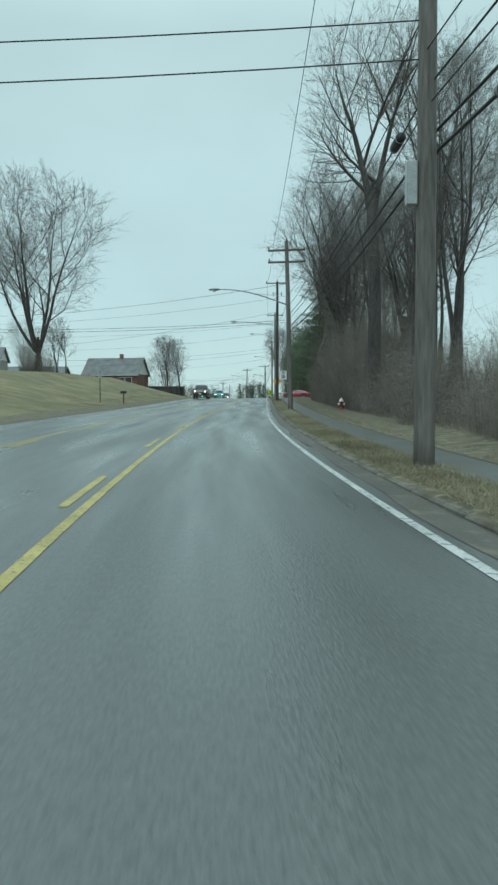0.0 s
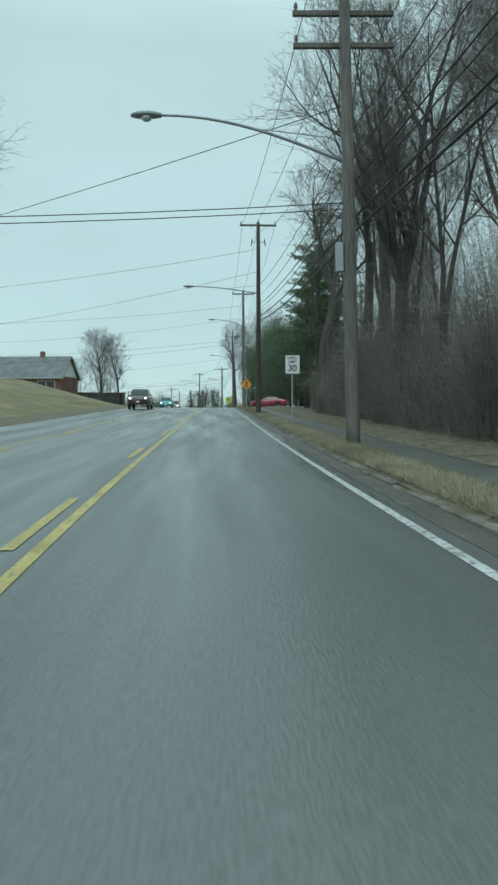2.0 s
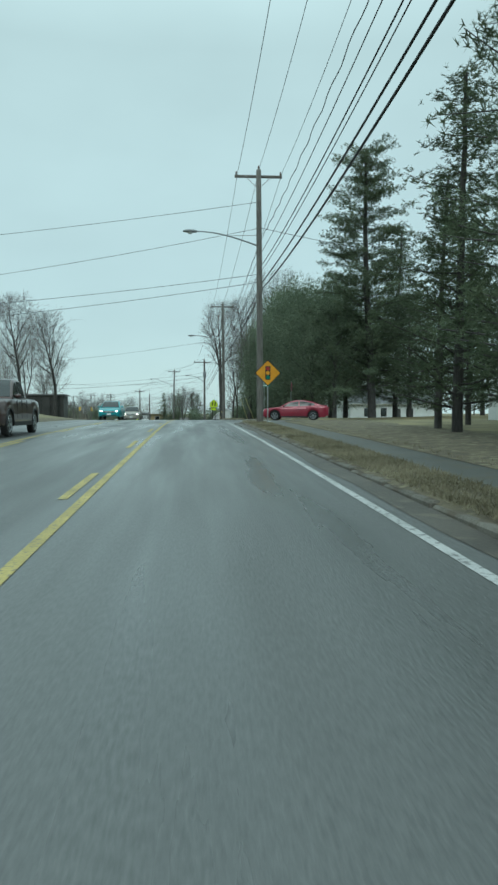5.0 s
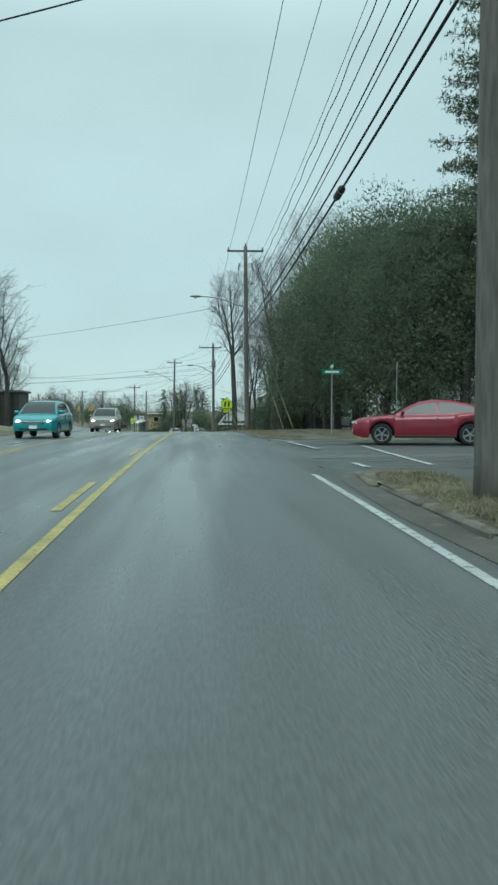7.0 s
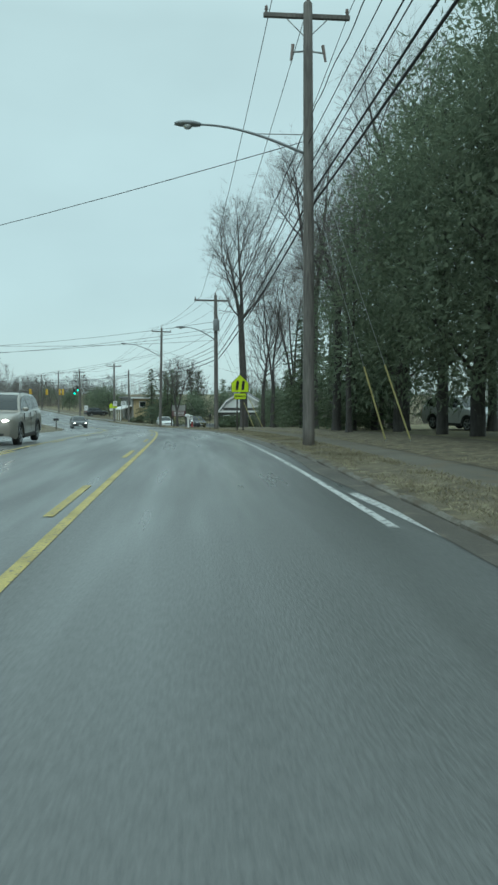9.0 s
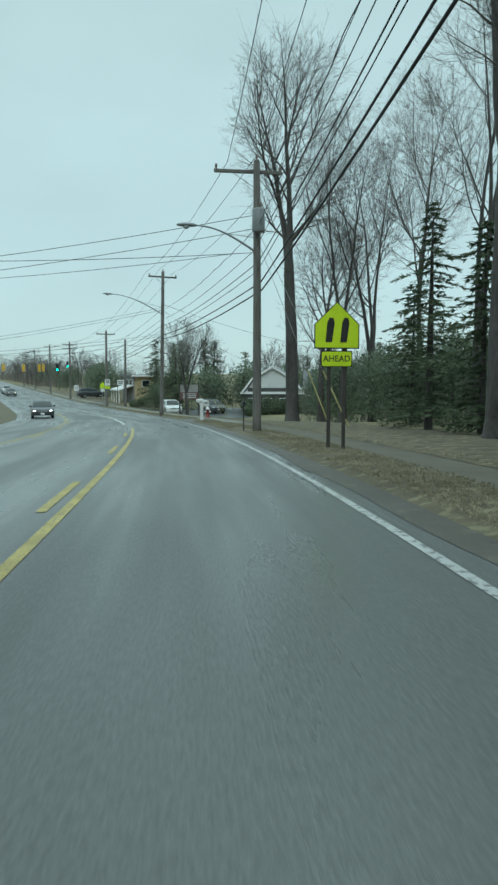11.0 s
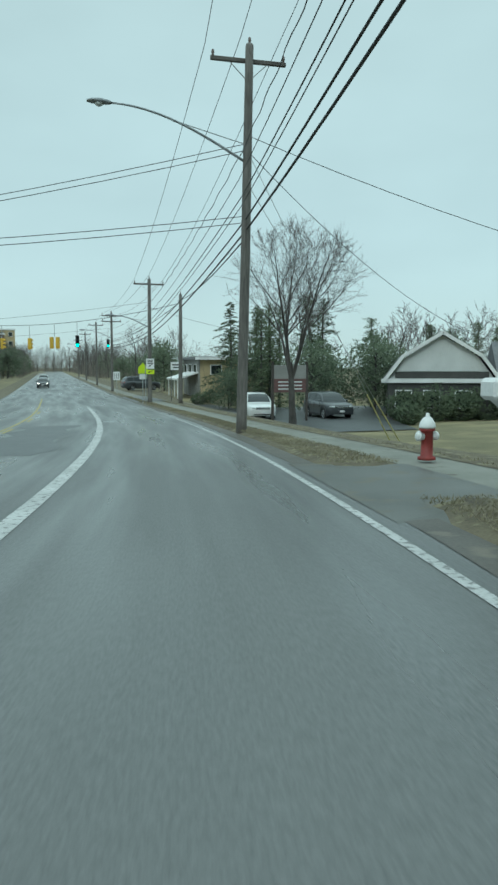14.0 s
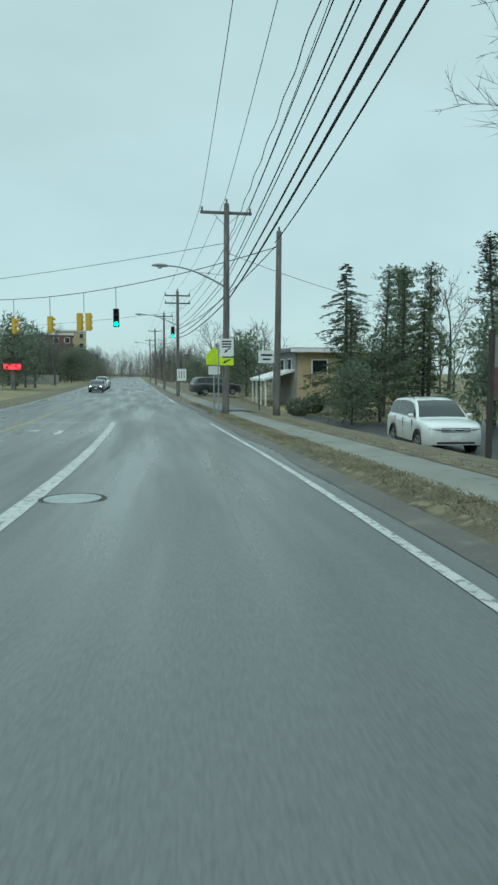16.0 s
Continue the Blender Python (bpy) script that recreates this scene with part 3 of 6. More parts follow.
def lashed(name, side, over, radius, sag, label, wavy=0.0):
    """A cable of the bundle, so far over the lowest one; a wavy one winds round its messenger."""
    pts = []
    for k in range(len(POLES) - 1):
        q = sagging(*strung(k, side, over), sag, 60 if wavy else 12)
        if wavy:
            q = [p + Vector((wavy * math.cos(i * 1.3), 0, wavy * math.sin(i * 1.3))) for i, p in enumerate(q)]
        pts += q[:-1]
    return tagged(part(name, Geo().tube(pts, radius, 5), M["cable"], smooth=True), label, "cable", "overhead cables")


overhead("power_line", -1.12, 0.1, 0.011, 0.55, "thin bare power line on the crossarm ends")
overhead("power_line", 1.12, 0.1, 0.011, 0.55, "thin bare power line on the crossarm ends")
overhead("power_line", 0.0, -0.2, 0.011, 0.5, "thin bare power line on the pole tops")
lashed("telephone_cable", 0.18, 0.0, 0.030, 0.30, "thick lashed black telephone cable strung between poles")
lashed("telephone_cable", 0.14, 0.30, 0.026, 0.26, "thick black telephone cable strung between poles")
lashed("telephone_cable", 0.0, 0.70, 0.013, 0.28, "slim black telephone cable strung between poles")
lashed("service_cable", 0.05, 1.05, 0.017, 0.32, "black service cable strung between poles")
lashed("service_cable", -0.08, 1.50, 0.012, 0.35, "slim black service cable strung between poles")
lashed("service_cable", 0.02, 2.35, 0.013, 0.40, "black twisted service cable strung between poles", 0.022)


def drop_wire(s0, u0, h0, s1, u1, h1, sag=0.8, r=0.012, label="thin black service wire crossing over the road"):
    ob = part("drop_wire", Geo().tube(sagging(on(s0, u0, h0), on(s1, u1, h1), sag, 16), r, 5), M["cable"], smooth=True)
    return tagged(ob, label, "cable", "service wires")


for s0, u0, h0, s1, u1, h1 in (
        (11.4, 3.5, 7.2, 12, -36, 7.3), (11.4, 3.5, 6.6, 12, -36, 6.6),
        (46.2, 3.5, 8.3, 85, -38, 10.2), (46.2, 3.5, 5.95, 46.5, -36, 6.4), (46.2, 3.5, 5.8, 46.5, -36, 6.2),
        (77.8, 3.2, 11.3, 105, -44, 11.0), (77.8, 3.2, 9.8, 118, -42, 8.4), (107, 3.5, 11.2, 125, -48, 11.0), (107, 3.5, 9.9, 130, -40, 9.0),
        (107, 3.5, 7.6, 120, -40, 6.6), (107, 3.5, 7.2, 122, -40, 5.6), (107, 3.5, 9.9, 118, 40, 9.0),
        (146.2, 3.4, 8.7, 180, -40, 8.4), (180, 3.45, 6.9, 180.5, -32, 7.3), (180, 3.45, 8.3, 197, -32, 7.4),
        (180, 3.45, 7.8, 198, -32, 6.8), (186, 3.4, 8.1, 191, -32, 6.6), (213.0, 3.0, 9.1, 220, -32, 4.6), (213.0, 3.0, 8.9, 219, -32, 4.2),
        (213.0, 3.0, 6.9, 210, -32, 4.5), (213.0, 3.0, 6.7, 209, -32, 4.1), (213.0, 3.0, 9.4, 215, 30, 4.3), (213.0, 3.0, 9.0, 224, 18, 4.0), (247, 3.35, 8.0, 268, -36, 6.6), (247, 3.35, 7.6, 262, 26, 6.0), (281, 3.2, 8.0, 296, -36, 7.0)):
    drop_wire(s0, u0, h0, s1, u1, h1)


drop_wire(213.0, 3.1, 6.3, STUB[0], STUB[1] - 0.1, 8.2, 0.35, 0.024, "thick black cable strung to the signal pole")
drop_wire(STUB[0], STUB[1] - 0.1, 8.0, 281.0, 3.3, 6.4, 0.5, 0.024, "thick black cable strung from the signal pole")


def guy_wire(s0, u0, h0, s1, u1, label="steel guy wire with a yellow plastic guard"):
    a, b = on(s1, u1, land(s1, max(u1, 6.0)) + 0.05), on(s0, u0, h0)
    g = thing("guy_wire", pose(*a), label, "guy wire", "guy wires")
    part("strand", Geo().tube([(0, 0, 0), b - a], 0.009, 5), M["galv"], g)
    d = (b - a).normalized()
    part("guard", Geo().tube([d * 0.1, d * 2.5], 0.026, 6), M["guard"], g, "yellow plastic guard")


guy_wire(146.2, 3.4, 8.5, 147.0, 6.7)
guy_wire(146.2, 3.4, 7.5, 147.6, 6.1)
guy_wire(180.0, 3.45, 7.4, 180.4, 6.5)
guy_wire(180.0, 3.45, 7.8, 179.4, 7.0)
guy_wire(213.0, 3.05, 9.0, 216.5, 9.6)
guy_wire(213.0, 3.05, 8.0, 217.0, 10.2)


# ---- trees ----
def limb(g, rng, p, d, length, r, n, sides, lift, wobble, taper=0.72):
    pts, radii = [p], [r]
    for i in range(n):
        d = (d + Vector((rng.gauss(0, wobble), rng.gauss(0, wobble), rng.gauss(0, wobble) + lift))).normalized()
        p = p + d * (length / n)
        pts.append(p)
        radii.append(max(0.004, r * (1 - taper * (i + 1) / n)))
    g.tube(pts, radii, sides, False)
    return pts, radii, d


def bare_tree(seed, height, stems=1, split=0.4, wide=4.0, low=0.35, out=(0.08, 0.2), limbs=7, twiggy=6, thin=0.006, crook=0.05, girth=0.0165, sides=(10, 6, 4)):
    """One leafless tree as two meshes: trunk with stems and limbs, and a crown of branches and fine twigs that fill an uneven oval."""
    rng = random.Random(seed)
    trunk, crown = Geo(), Geo()
    mid, tall = height * (1 + low) / 2, height * (1 - low) / 2

    def reach(p, d, most):
        """How far a shoot from p may run along d before it leaves the crown."""
        q, step = p, most / 7
        for k in range(7):
            q = q + d * step
            v = Vector((q.x / wide, q.y / wide, (q.z - mid) / tall))
            if v.length > 1 + 0.22 * noise.noise(v.normalized() * 1.9 + Vector((seed, 0, 0))) and q.z > mid - 0.6 * tall:
                return max(step * (k + 0.4), 0.12 * most)
        return most

    def turned(d, tilt, round_):
        n1 = d.orthogonal().normalized()
        side = n1 * math.cos(round_) + d.cross(n1) * math.sin(round_)
        return (d * math.cos(tilt) + side * math.sin(tilt)).normalized()

    r = height * girth
    trunk.tube([(0, 0, -0.3), (0, 0, 0.2), (0, 0, 0.8)], [r * 1.7, r * 1.3, r * 1.05], sides[0], False)
    bole, radii, _ = limb(trunk, rng, Vector((0, 0, 0.0)), Vector((0, 0, 1)), max(height * split, 0.6), r * 1.12, 8, sides[0], 0.05, 0.25 * crook if crook < 0.1 else 0.9 * crook, 0.25)
    top, r0 = bole[-1], radii[-1]
    if stems > 1:
        trunk.tube([top - Vector((0, 0, 0.02)), top + Vector((0, 0, 1.2 * r0)), top + Vector((0, 0, 3 * r0)), top + Vector((0, 0, 6 * r0))], [r0, 0.93 * r0, 0.78 * r0, 0.4 * r0], sides[0], False)
    spin = rng.uniform(0, 6.28)
    for k in range(stems):
        a = spin + 2 * math.pi * k / stems + rng.uniform(-0.35, 0.35)
        slant = rng.uniform(*out) if stems > 1 else rng.uniform(0, 0.04)
        d = Vector((math.cos(a) * slant, math.sin(a) * slant, 1)).normalized()
        L = reach(top, d, height * (1.02 - split)) * rng.uniform(0.9, 1.0)
        pts, rad, _ = limb(trunk, rng, top - Vector((0, 0, 0.6 * r0)), d, L, r0 * (0.95 if stems == 1 else rng.uniform(0.62, 0.8)), 10, sides[0], 0.02, crook, 0.95)
        for j in range(limbs):
            f = 0.10 + 0.86 * (j + rng.random()) / limbs if split > 0.25 else 0.22 + 0.74 * (j + rng.random()) / limbs
            i = min(int(f * 10), 9)
            base = pts[i].lerp(pts[i + 1], f * 10 - i)
            along = (pts[i + 1] - pts[i]).normalized()
            d1 = turned(along, radians(rng.uniform(32, 58) * (1.1 - 0.4 * f)), j * 2.4 + rng.uniform(-0.5, 0.5))
            L1 = reach(base, d1, height * 0.36) * rng.uniform(0.82, 1.05)
            q1, w1, _ = limb(trunk, rng, base, d1, L1, max(0.014, rad[i] * rng.uniform(0.4, 0.62)), 6, sides[1], 0.10, 1.5 * crook, 0.85)
            n2 = max(3, int((2.2 * L1 + 3) * (0.65 if sides[0] < 6 else 1.0)))
            for m in range(n2):
                f2 = 0.2 + 0.8 * (m + rng.random()) / n2
                i2 = min(int(f2 * 6), 5)
                at_ = q1[i2].lerp(q1[i2 + 1], f2 * 6 - i2)
                d2 = turned((q1[i2 + 1] - q1[i2]).normalized(), radians(rng.uniform(25, 55)), m * 2.4 + rng.uniform(-0.6, 0.6))
                L2 = reach(at_, d2, min(0.16 * height, 0.62 * L1 + 0.3)) * rng.uniform(0.7, 1.1)
                q2, w2, e2 = limb(crown, rng, at_, d2, L2, max(thin * 1.5, w1[i2] * 0.5), 4, sides[2], 0.05, 0.10, 0.8)
                for o in range(twiggy):
                    f3 = 0.15 + 0.85 * (o + rng.random()) / twiggy
                    i3 = min(int(f3 * 4), 3)
                    d3 = turned((q2[i3 + 1] - q2[i3]).normalized(), radians(rng.uniform(20, 55)), rng.uniform(0, 6.28))
                    L3 = L2 * rng.uniform(0.35, 0.65)
                    q3, w3, e3 = limb(crown, rng, q2[i3].lerp(q2[i3 + 1], f3 * 4 - i3), d3, L3, max(thin, w2[i3] * 0.5), 2, 3, 0.04, 0.14, 0.7)
                    for _ in range(twiggy - 2):
                        k3 = rng.randint(0, 1)
                        tip = q3[k3].lerp(q3[k3 + 1], rng.random())
                        d4 = turned(e3, radians(rng.uniform(12, 50)), rng.uniform(0, 6.28)) * L3 * rng.uniform(0.3, 0.7)
                        n1 = d4.orthogonal().normalized() * thin * 0.8
                        n2_ = d4.cross(n1).normalized() * thin * 0.8
                        crown.add([tip + n1, tip - n1 * 0.5 + n2_, tip - n1 * 0.5 - n2_, tip + d4], [(0, 1, 3), (1, 2, 3), (2, 0, 3)])
    return trunk.mesh("trunk", M["bark"], True), crown.mesh("crown", M["twig"], True)


def plant(kind, s, u, turn=0.0, size=1.0, label="", group="bare roadside trees", dz=None):
    t = thing("tree", put(s, u, land(s, u) if dz is None else dz, turn) @ Matrix.Scale(size, 4), label or "leafless grey-brown deciduous tree in winter", "tree", group)
    for name, me in zip(("trunk", "crown"), kind):
        part(name, me, None, t)
    return t


TALL = [bare_tree(11, 19, 2, 0.22, 3.6, 0.30, (0.06, 0.14), 9, girth=0.0115), bare_tree(12, 22, 2, 0.50, 4.6, 0.46, (0.12, 0.24)), bare_tree(13, 18, 3, 0.20, 3.3, 0.30, (0.06, 0.16), 6, girth=0.013),
        bare_tree(15, 21, 3, 0.40, 4.2, 0.38, (0.1, 0.22), 6), bare_tree(16, 21, 6, 0.30, 6.2, 0.30, (0.2, 0.6), 5, 6, 0.007),
        bare_tree(17, 21, 2, 0.40, 3.9, 0.44, (0.05, 0.10), 11), bare_tree(18, 19, 3, 0.46, 5.4, 0.36, (0.3, 0.7), 7, 6, 0.007, 0.13, 0.016)]
ROUND = [bare_tree(21, 12, 3, 0.16, 3.9, 0.22, (0.2, 0.4), 6, 6, 0.007), bare_tree(22, 11, 1, 0.3, 3.8, 0.26, limbs=20, thin=0.0065), bare_tree(23, 10, 3, 0.14, 3.6, 0.2, (0.15, 0.4), 6, 6, 0.008),
         bare_tree(24, 10.5, 5, 0.24, 3.7, 0.24, (0.12, 0.55), 6), bare_tree(25, 13, 7, 0.10, 6.6, 0.18, (0.2, 0.75), 6, 6, 0.007, 0.07)]
rnd = random.Random(7)
WOOD_R = "tall leafless tree in brown roadside woods"
for s, u, k, f in ((38.6, 7.8, 1, 1.0), (45, 12.4, 3, 1.15), (59.8, 8.3, 4, 0.98), (51.5, 12.0, 4, 0.82), (55, 15.5, 0, 1.05), (66, 10.5, 2, 0.95), (63, 14.5, 3, 0.9),
                   (71, 13.5, 0, 0.95), (49, 19, 2, 1.1), (31, 9.9, 2, 0.9), (35.5, 11.6, 0, 1.0), (33.5, 8.8, 2, 0.7), (48.2, 9.0, 0, 0.92), (56, 9.0, 0, 0.88), (64, 8.8, 1, 0.82), (95, 19, 1, 0.8), (68.5, 8.6, 1, 0.8), (73, 9.2, 2, 0.9),
                   (76.5, 11.5, 3, 0.85), (86, 15.5, 0, 0.9), (91, 17.5, 2, 0.9)):
    plant(TALL[k], s, u, rnd.uniform(0, 360), f * rnd.uniform(0.94, 1.05), WOOD_R, "roadside woods")
plant(TALL[6], 80.2, 8.4, 130, 0.95, "dark crooked leafless tree with heavy limbs beside the footpath", "roadside woods")
for s, u, k, f, lab in ((194.6, 8.5, 5, 1.08, "tall double-stemmed leafless tree beside the footpath"), (191.2, 10.5, 0, 0.9, ""), (194.5, 13.6, 2, 0.95, ""), (171.5, 8.9, 3, 0.9, "tall rough-barked leafless tree beside the footpath"), (187, 13, 0, 0.9, ""),
                        (180, 12.5, 2, 0.95, ""), (168, 13, 0, 0.95, ""), (162, 11.5, 1, 0.9, ""), (158, 14.5, 2, 0.95, ""), (157.5, 7.4, 0, 0.62, "slim leafless tree beside the footpath"), (161.5, 7.8, 1, 0.56, "")):
    plant(TALL[k], s, u, rnd.uniform(0, 360), f, lab)
plant(ROUND[1], 196.4, 10.9, 70, 1.15, "young leafless tree with many fine level branches beside the lawn")
plant(ROUND[3], 223.6, 7.6, 215, 0.95, "spreading leafless tree beside the parking lot")
plant(ROUND[4], 91, -27.4, 40, 1.92, "broad many-stemmed leafless tree on the lawn bank", "lawn trees")
for s, u, k, f in ((152, -19, 1, 1.15), (163, -20.5, 0, 0.95), (118, -33, 2, 1.0), (100, -40, 0, 1.0), (172, -18, 1, 1.35), (191, -14.5, 2, 0.6), (181, -20, 0, 0.9), (196, -28, 0, 1.1), (205, -22, 1, 0.9), (212, -30, 0, 1.0),
                   (140, -46, 0, 1.1), (104, -27.5, 1, 0.55), (70, -44, 2, 1.1)):
    plant(ROUND[k], s, u, rnd.uniform(0, 360), f, "rounded leafless lawn tree in winter", "lawn trees")


def conifer(seed, h, r, start=0.04, droop=0.3, dense=1.0):
    """Trunk and uneven boughs, each a spine hung with many slim sprigs."""
    rng = random.Random(seed)
    trunk, crown = Geo(), Geo()
    trunk.tube([(0, 0, -0.3), (0, 0, h * 0.5), (0, 0, h)], [0.020 * h, 0.012 * h, 0.01], 8, False)
    n = int(h * 10 * dense)
    for i in range(n):
        f = start + (1 - start) * (i + rng.random()) / n
        a = i * 2.399 + rng.uniform(-0.5, 0.5)
        L = r * (1 - f) ** 0.8 * rng.choice((0.35, 0.6, 0.85, 1.05, 1.35)) * rng.uniform(0.8, 1.15) + 0.12
        out, side = Vector((math.cos(a), math.sin(a), 0)), Vector((-math.sin(a), math.cos(a), 0))
        tip = rng.uniform(-0.15, 0.15)
        m = int(14 + 58 * L / r)
        for k in range(m):
            q = ((k + rng.random()) / m) ** 0.75
            c = Vector((0, 0, h * f)) + out * L * q + Vector((0, 0, (0.10 + tip) * L * q - droop * L * q * q)) + side * rng.gauss(0, 0.16 * L)
            w = (side * rng.gauss(0, 0.8) + out * rng.uniform(0.2, 1.0) + Vector((0, 0, rng.uniform(-0.7, 0.25)))).normalized() * rng.uniform(0.16, 0.40)
            t = w.cross(Vector((rng.uniform(-1, 1), rng.uniform(-1, 1), 1))).normalized() * w.length * 0.16
            crown.add([c - t, c + w, c + t], [(0, 1, 2)])
            w = w.lerp(out * 0.3 + side * rng.gauss(0, 0.25), 0.6)
            crown.add([c - t, c + w, c + t], [(0, 1, 2)])
    return trunk.mesh("trunk", M["bark"], True), crown.mesh("crown", M["needle"])


def evergreen(seed, h, r, count=7000, clear=0.15, leaf=1.0):
    """A broad dense evergreen: many lobes of small drooping leaf sprays over a short trunk."""
    rng = random.Random(seed)
    trunk, crown = Geo(), Geo()
    limb(trunk, rng, Vector((0, 0, -0.3)), Vector((0, 0, 1)), h * 0.8, 0.02 * h, 6, 8, 0, 0.03)
    lobes = []
    for k in range(26):
        f = (k + 0.5) / 26
        a = k * 2.399
        rr = r * (math.sin(math.pi * min(1, 0.22 + 0.78 * f)) ** 0.6) * 0.72
        lobes.append((Vector((math.cos(a) * rr, math.sin(a) * rr, h * (0.17 + 0.74 * f))), r * rng.uniform(0.34, 0.52)))
        if lobes[-1][0].z > clear + 2.4:
            trunk.tube([(0, 0, h * 0.8 * f), lobes[-1][0]], [0.06, 0.015], 4, False)
    for i in range(count):
        c, rad = rng.choice(lobes)
        v = Vector((rng.gauss(0, 1), rng.gauss(0, 1), rng.gauss(0.2, 1))).normalized()
        inner = i % 2 == 0
        p = c + v * rad * (rng.uniform(0.5, 0.85) if inner else rng.uniform(0.8, 1.15)) * (1 + 0.3 * noise.noise(v * 2.5 + c))
        if p.z < clear * rng.uniform(0.9, 1.3):
            continue
        w = (v + Vector((rng.gauss(0, 0.6), rng.gauss(0, 0.6), rng.gauss(-0.15, 0.6)))).normalized() * rng.uniform(0.14, 0.27) * leaf
        t = w.cross(Vector((rng.uniform(-1, 1), rng.uniform(-1, 1), 1))).normalized() * (0.048 if inner else 0.018) * leaf
        if inner:
            crown.add([p - t * 0.5, p + w * 0.5 - t, p + w, p + w * 0.5 + t], [(0, 1, 2, 3)])
        else:
            crown.add([p - t, p + w, p + t], [(0, 1, 2)])
            w = w.lerp(Vector((rng.gauss(0, 0.2), rng.gauss(0, 0.2), rng.gauss(0, 0.2))), 0.6)
            crown.add([p - t, p + w, p + t], [(0, 1, 2)])
    return trunk.mesh("trunk", M["bark"], True), crown.mesh("crown", M["ivy"])


def pine(seed, h, clear=0.05, boughs=80, reach=0.24, full=0.55, many=1.0, needle=1.0):
    """A soft-needled pine: straight trunk, uneven level boughs thick with tufts."""
    rng = random.Random(seed)
    trunk, crown = Geo(), Geo()
    pts, radii, _ = limb(trunk, rng, Vector((0, 0, -0.3)), Vector((0, 0, 1)), h, 0.016 * h, 10, 8, 0.02, 0.02)
    for i in range(boughs):
        f = clear + (1 - clear) * (i + rng.random()) / boughs
        k = min(int(f * 10), 9)
        a = i * 2.399 + rng.uniform(-0.5, 0.5)
        d = Vector((math.cos(a), math.sin(a), rng.uniform(-0.1, 0.4))).normalized()
        L = h * reach * (1.08 - f) ** full * rng.choice((0.45, 0.7, 0.9, 1.0, 1.2))
        q, w, e = limb(trunk, rng, pts[k].lerp(pts[k + 1], f * 10 - k), d, L, 0.045 * (1.1 - f) + 0.01, 4, 3, 0.03, 0.10)
        for j in range(int((14 + 9 * L) * many)):
            m = rng.randint(1, 3)
            c = q[m].lerp(q[m + 1], rng.random()) + Vector((rng.gauss(0, 0.22), rng.gauss(0, 0.22), rng.gauss(0.0, 0.12)))
            for _ in range(9):
                v = Vector((rng.gauss(0, 1), rng.gauss(0, 1), rng.gauss(0.3, 0.7))).normalized() * rng.uniform(0.12, 0.27) * needle
                t = v.orthogonal().normalized() * 0.019 * needle
                crown.add([c - t, c + v, c + t], [(0, 1, 2)])
    return trunk.mesh("trunk", M["bark"], True), crown.mesh("crown", M["needle"])


SPRUCE = [conifer(31, 12, 3.2), conifer(32, 10, 3.0), conifer(33, 7.5, 2.6, 0.02)]
CEDAR = [evergreen(41, 11, 3.4, 16500, 0.6, 0.94), evergreen(42, 9.5, 3.2, 15000, 0.6, 0.94)]
SMALLCEDAR = [evergreen(43, 6, 2.6, 2100, 0.15, 1.95), evergreen(44, 5, 2.4, 1900, 0.15, 1.95)]
FAR = [bare_tree(91, 11, 3, 0.2, 4.0, 0.22, (0.15, 0.35), 3, 3, 0.026, sides=(5, 3, 3)), bare_tree(92, 12, 1, 0.3, 3.6, 0.3, limbs=8, twiggy=3, thin=0.026, sides=(5, 3, 3))]
PINE = [pine(51, 15.5, 0.13, 92, 0.21, 0.55, 1.6, 0.8), pine(52, 13.5, 0.09, 84, 0.24, 0.55, 1.5, 0.8)]
BIGPINE = pine(55, 20, 0.12, 200, 0.27, 0.45, 2.4, 0.85)
RAGGED = [pine(56, 10.5, 0.26, 52, 0.15, 0.4), pine(57, 9.5, 0.2, 46, 0.17, 0.4)]
SMALLPINE = [pine(53, 9, 0.3, 36, 0.2), pine(54, 8, 0.2, 34, 0.22)]
for s, u, k, f in ((85.6, 8.2, 0, 1.06), (89.5, 9.2, 1, 1.0), (93.5, 8.6, 1, 0.86), (97.5, 9.4, 1, 0.72), (93.5, 11.4, 0, 0.85), (88, 9.9, 0, 0.92), (131, 17.5, 1, 1.2), (97, 14.5, 1, 0.9), (101, 12.0, 1, 0.62)):
    plant(PINE[k], s, u, rnd.uniform(0, 360), f, "tall dark green soft-needled pine beside the footpath", "roadside pines")
plant(BIGPINE, 127.6, 14.6, 75, 1.1, "tall ragged pine with long level boughs at the corner", "roadside pines")
for s, u, k, f in ((129.0, 11.8, 0, 0.84), (132, 10.4, 1, 0.98), (135, 14.0, 0, 1.05), (137.5, 10.6, 0, 1.08), (141, 14, 1, 1.32), (144, 10.8, 1, 1.25), (147.5, 11.2, 0, 1.22), (151.5, 10.8, 0, 1.24), (154.5, 10.6, 1, 1.3), (159.5, 10.4, 0, 1.1), (164.0, 10.6, 1, 1.05), (149, 15.5, 0, 1.15),
                   (128.5, 18, 0, 0.9), (136, 19, 1, 1.1), (128, 24, 1, 1.0)):
    plant(CEDAR[k], s, u, rnd.uniform(0, 360), f * 1.1, "dense broad dark green evergreen", "corner evergreens")
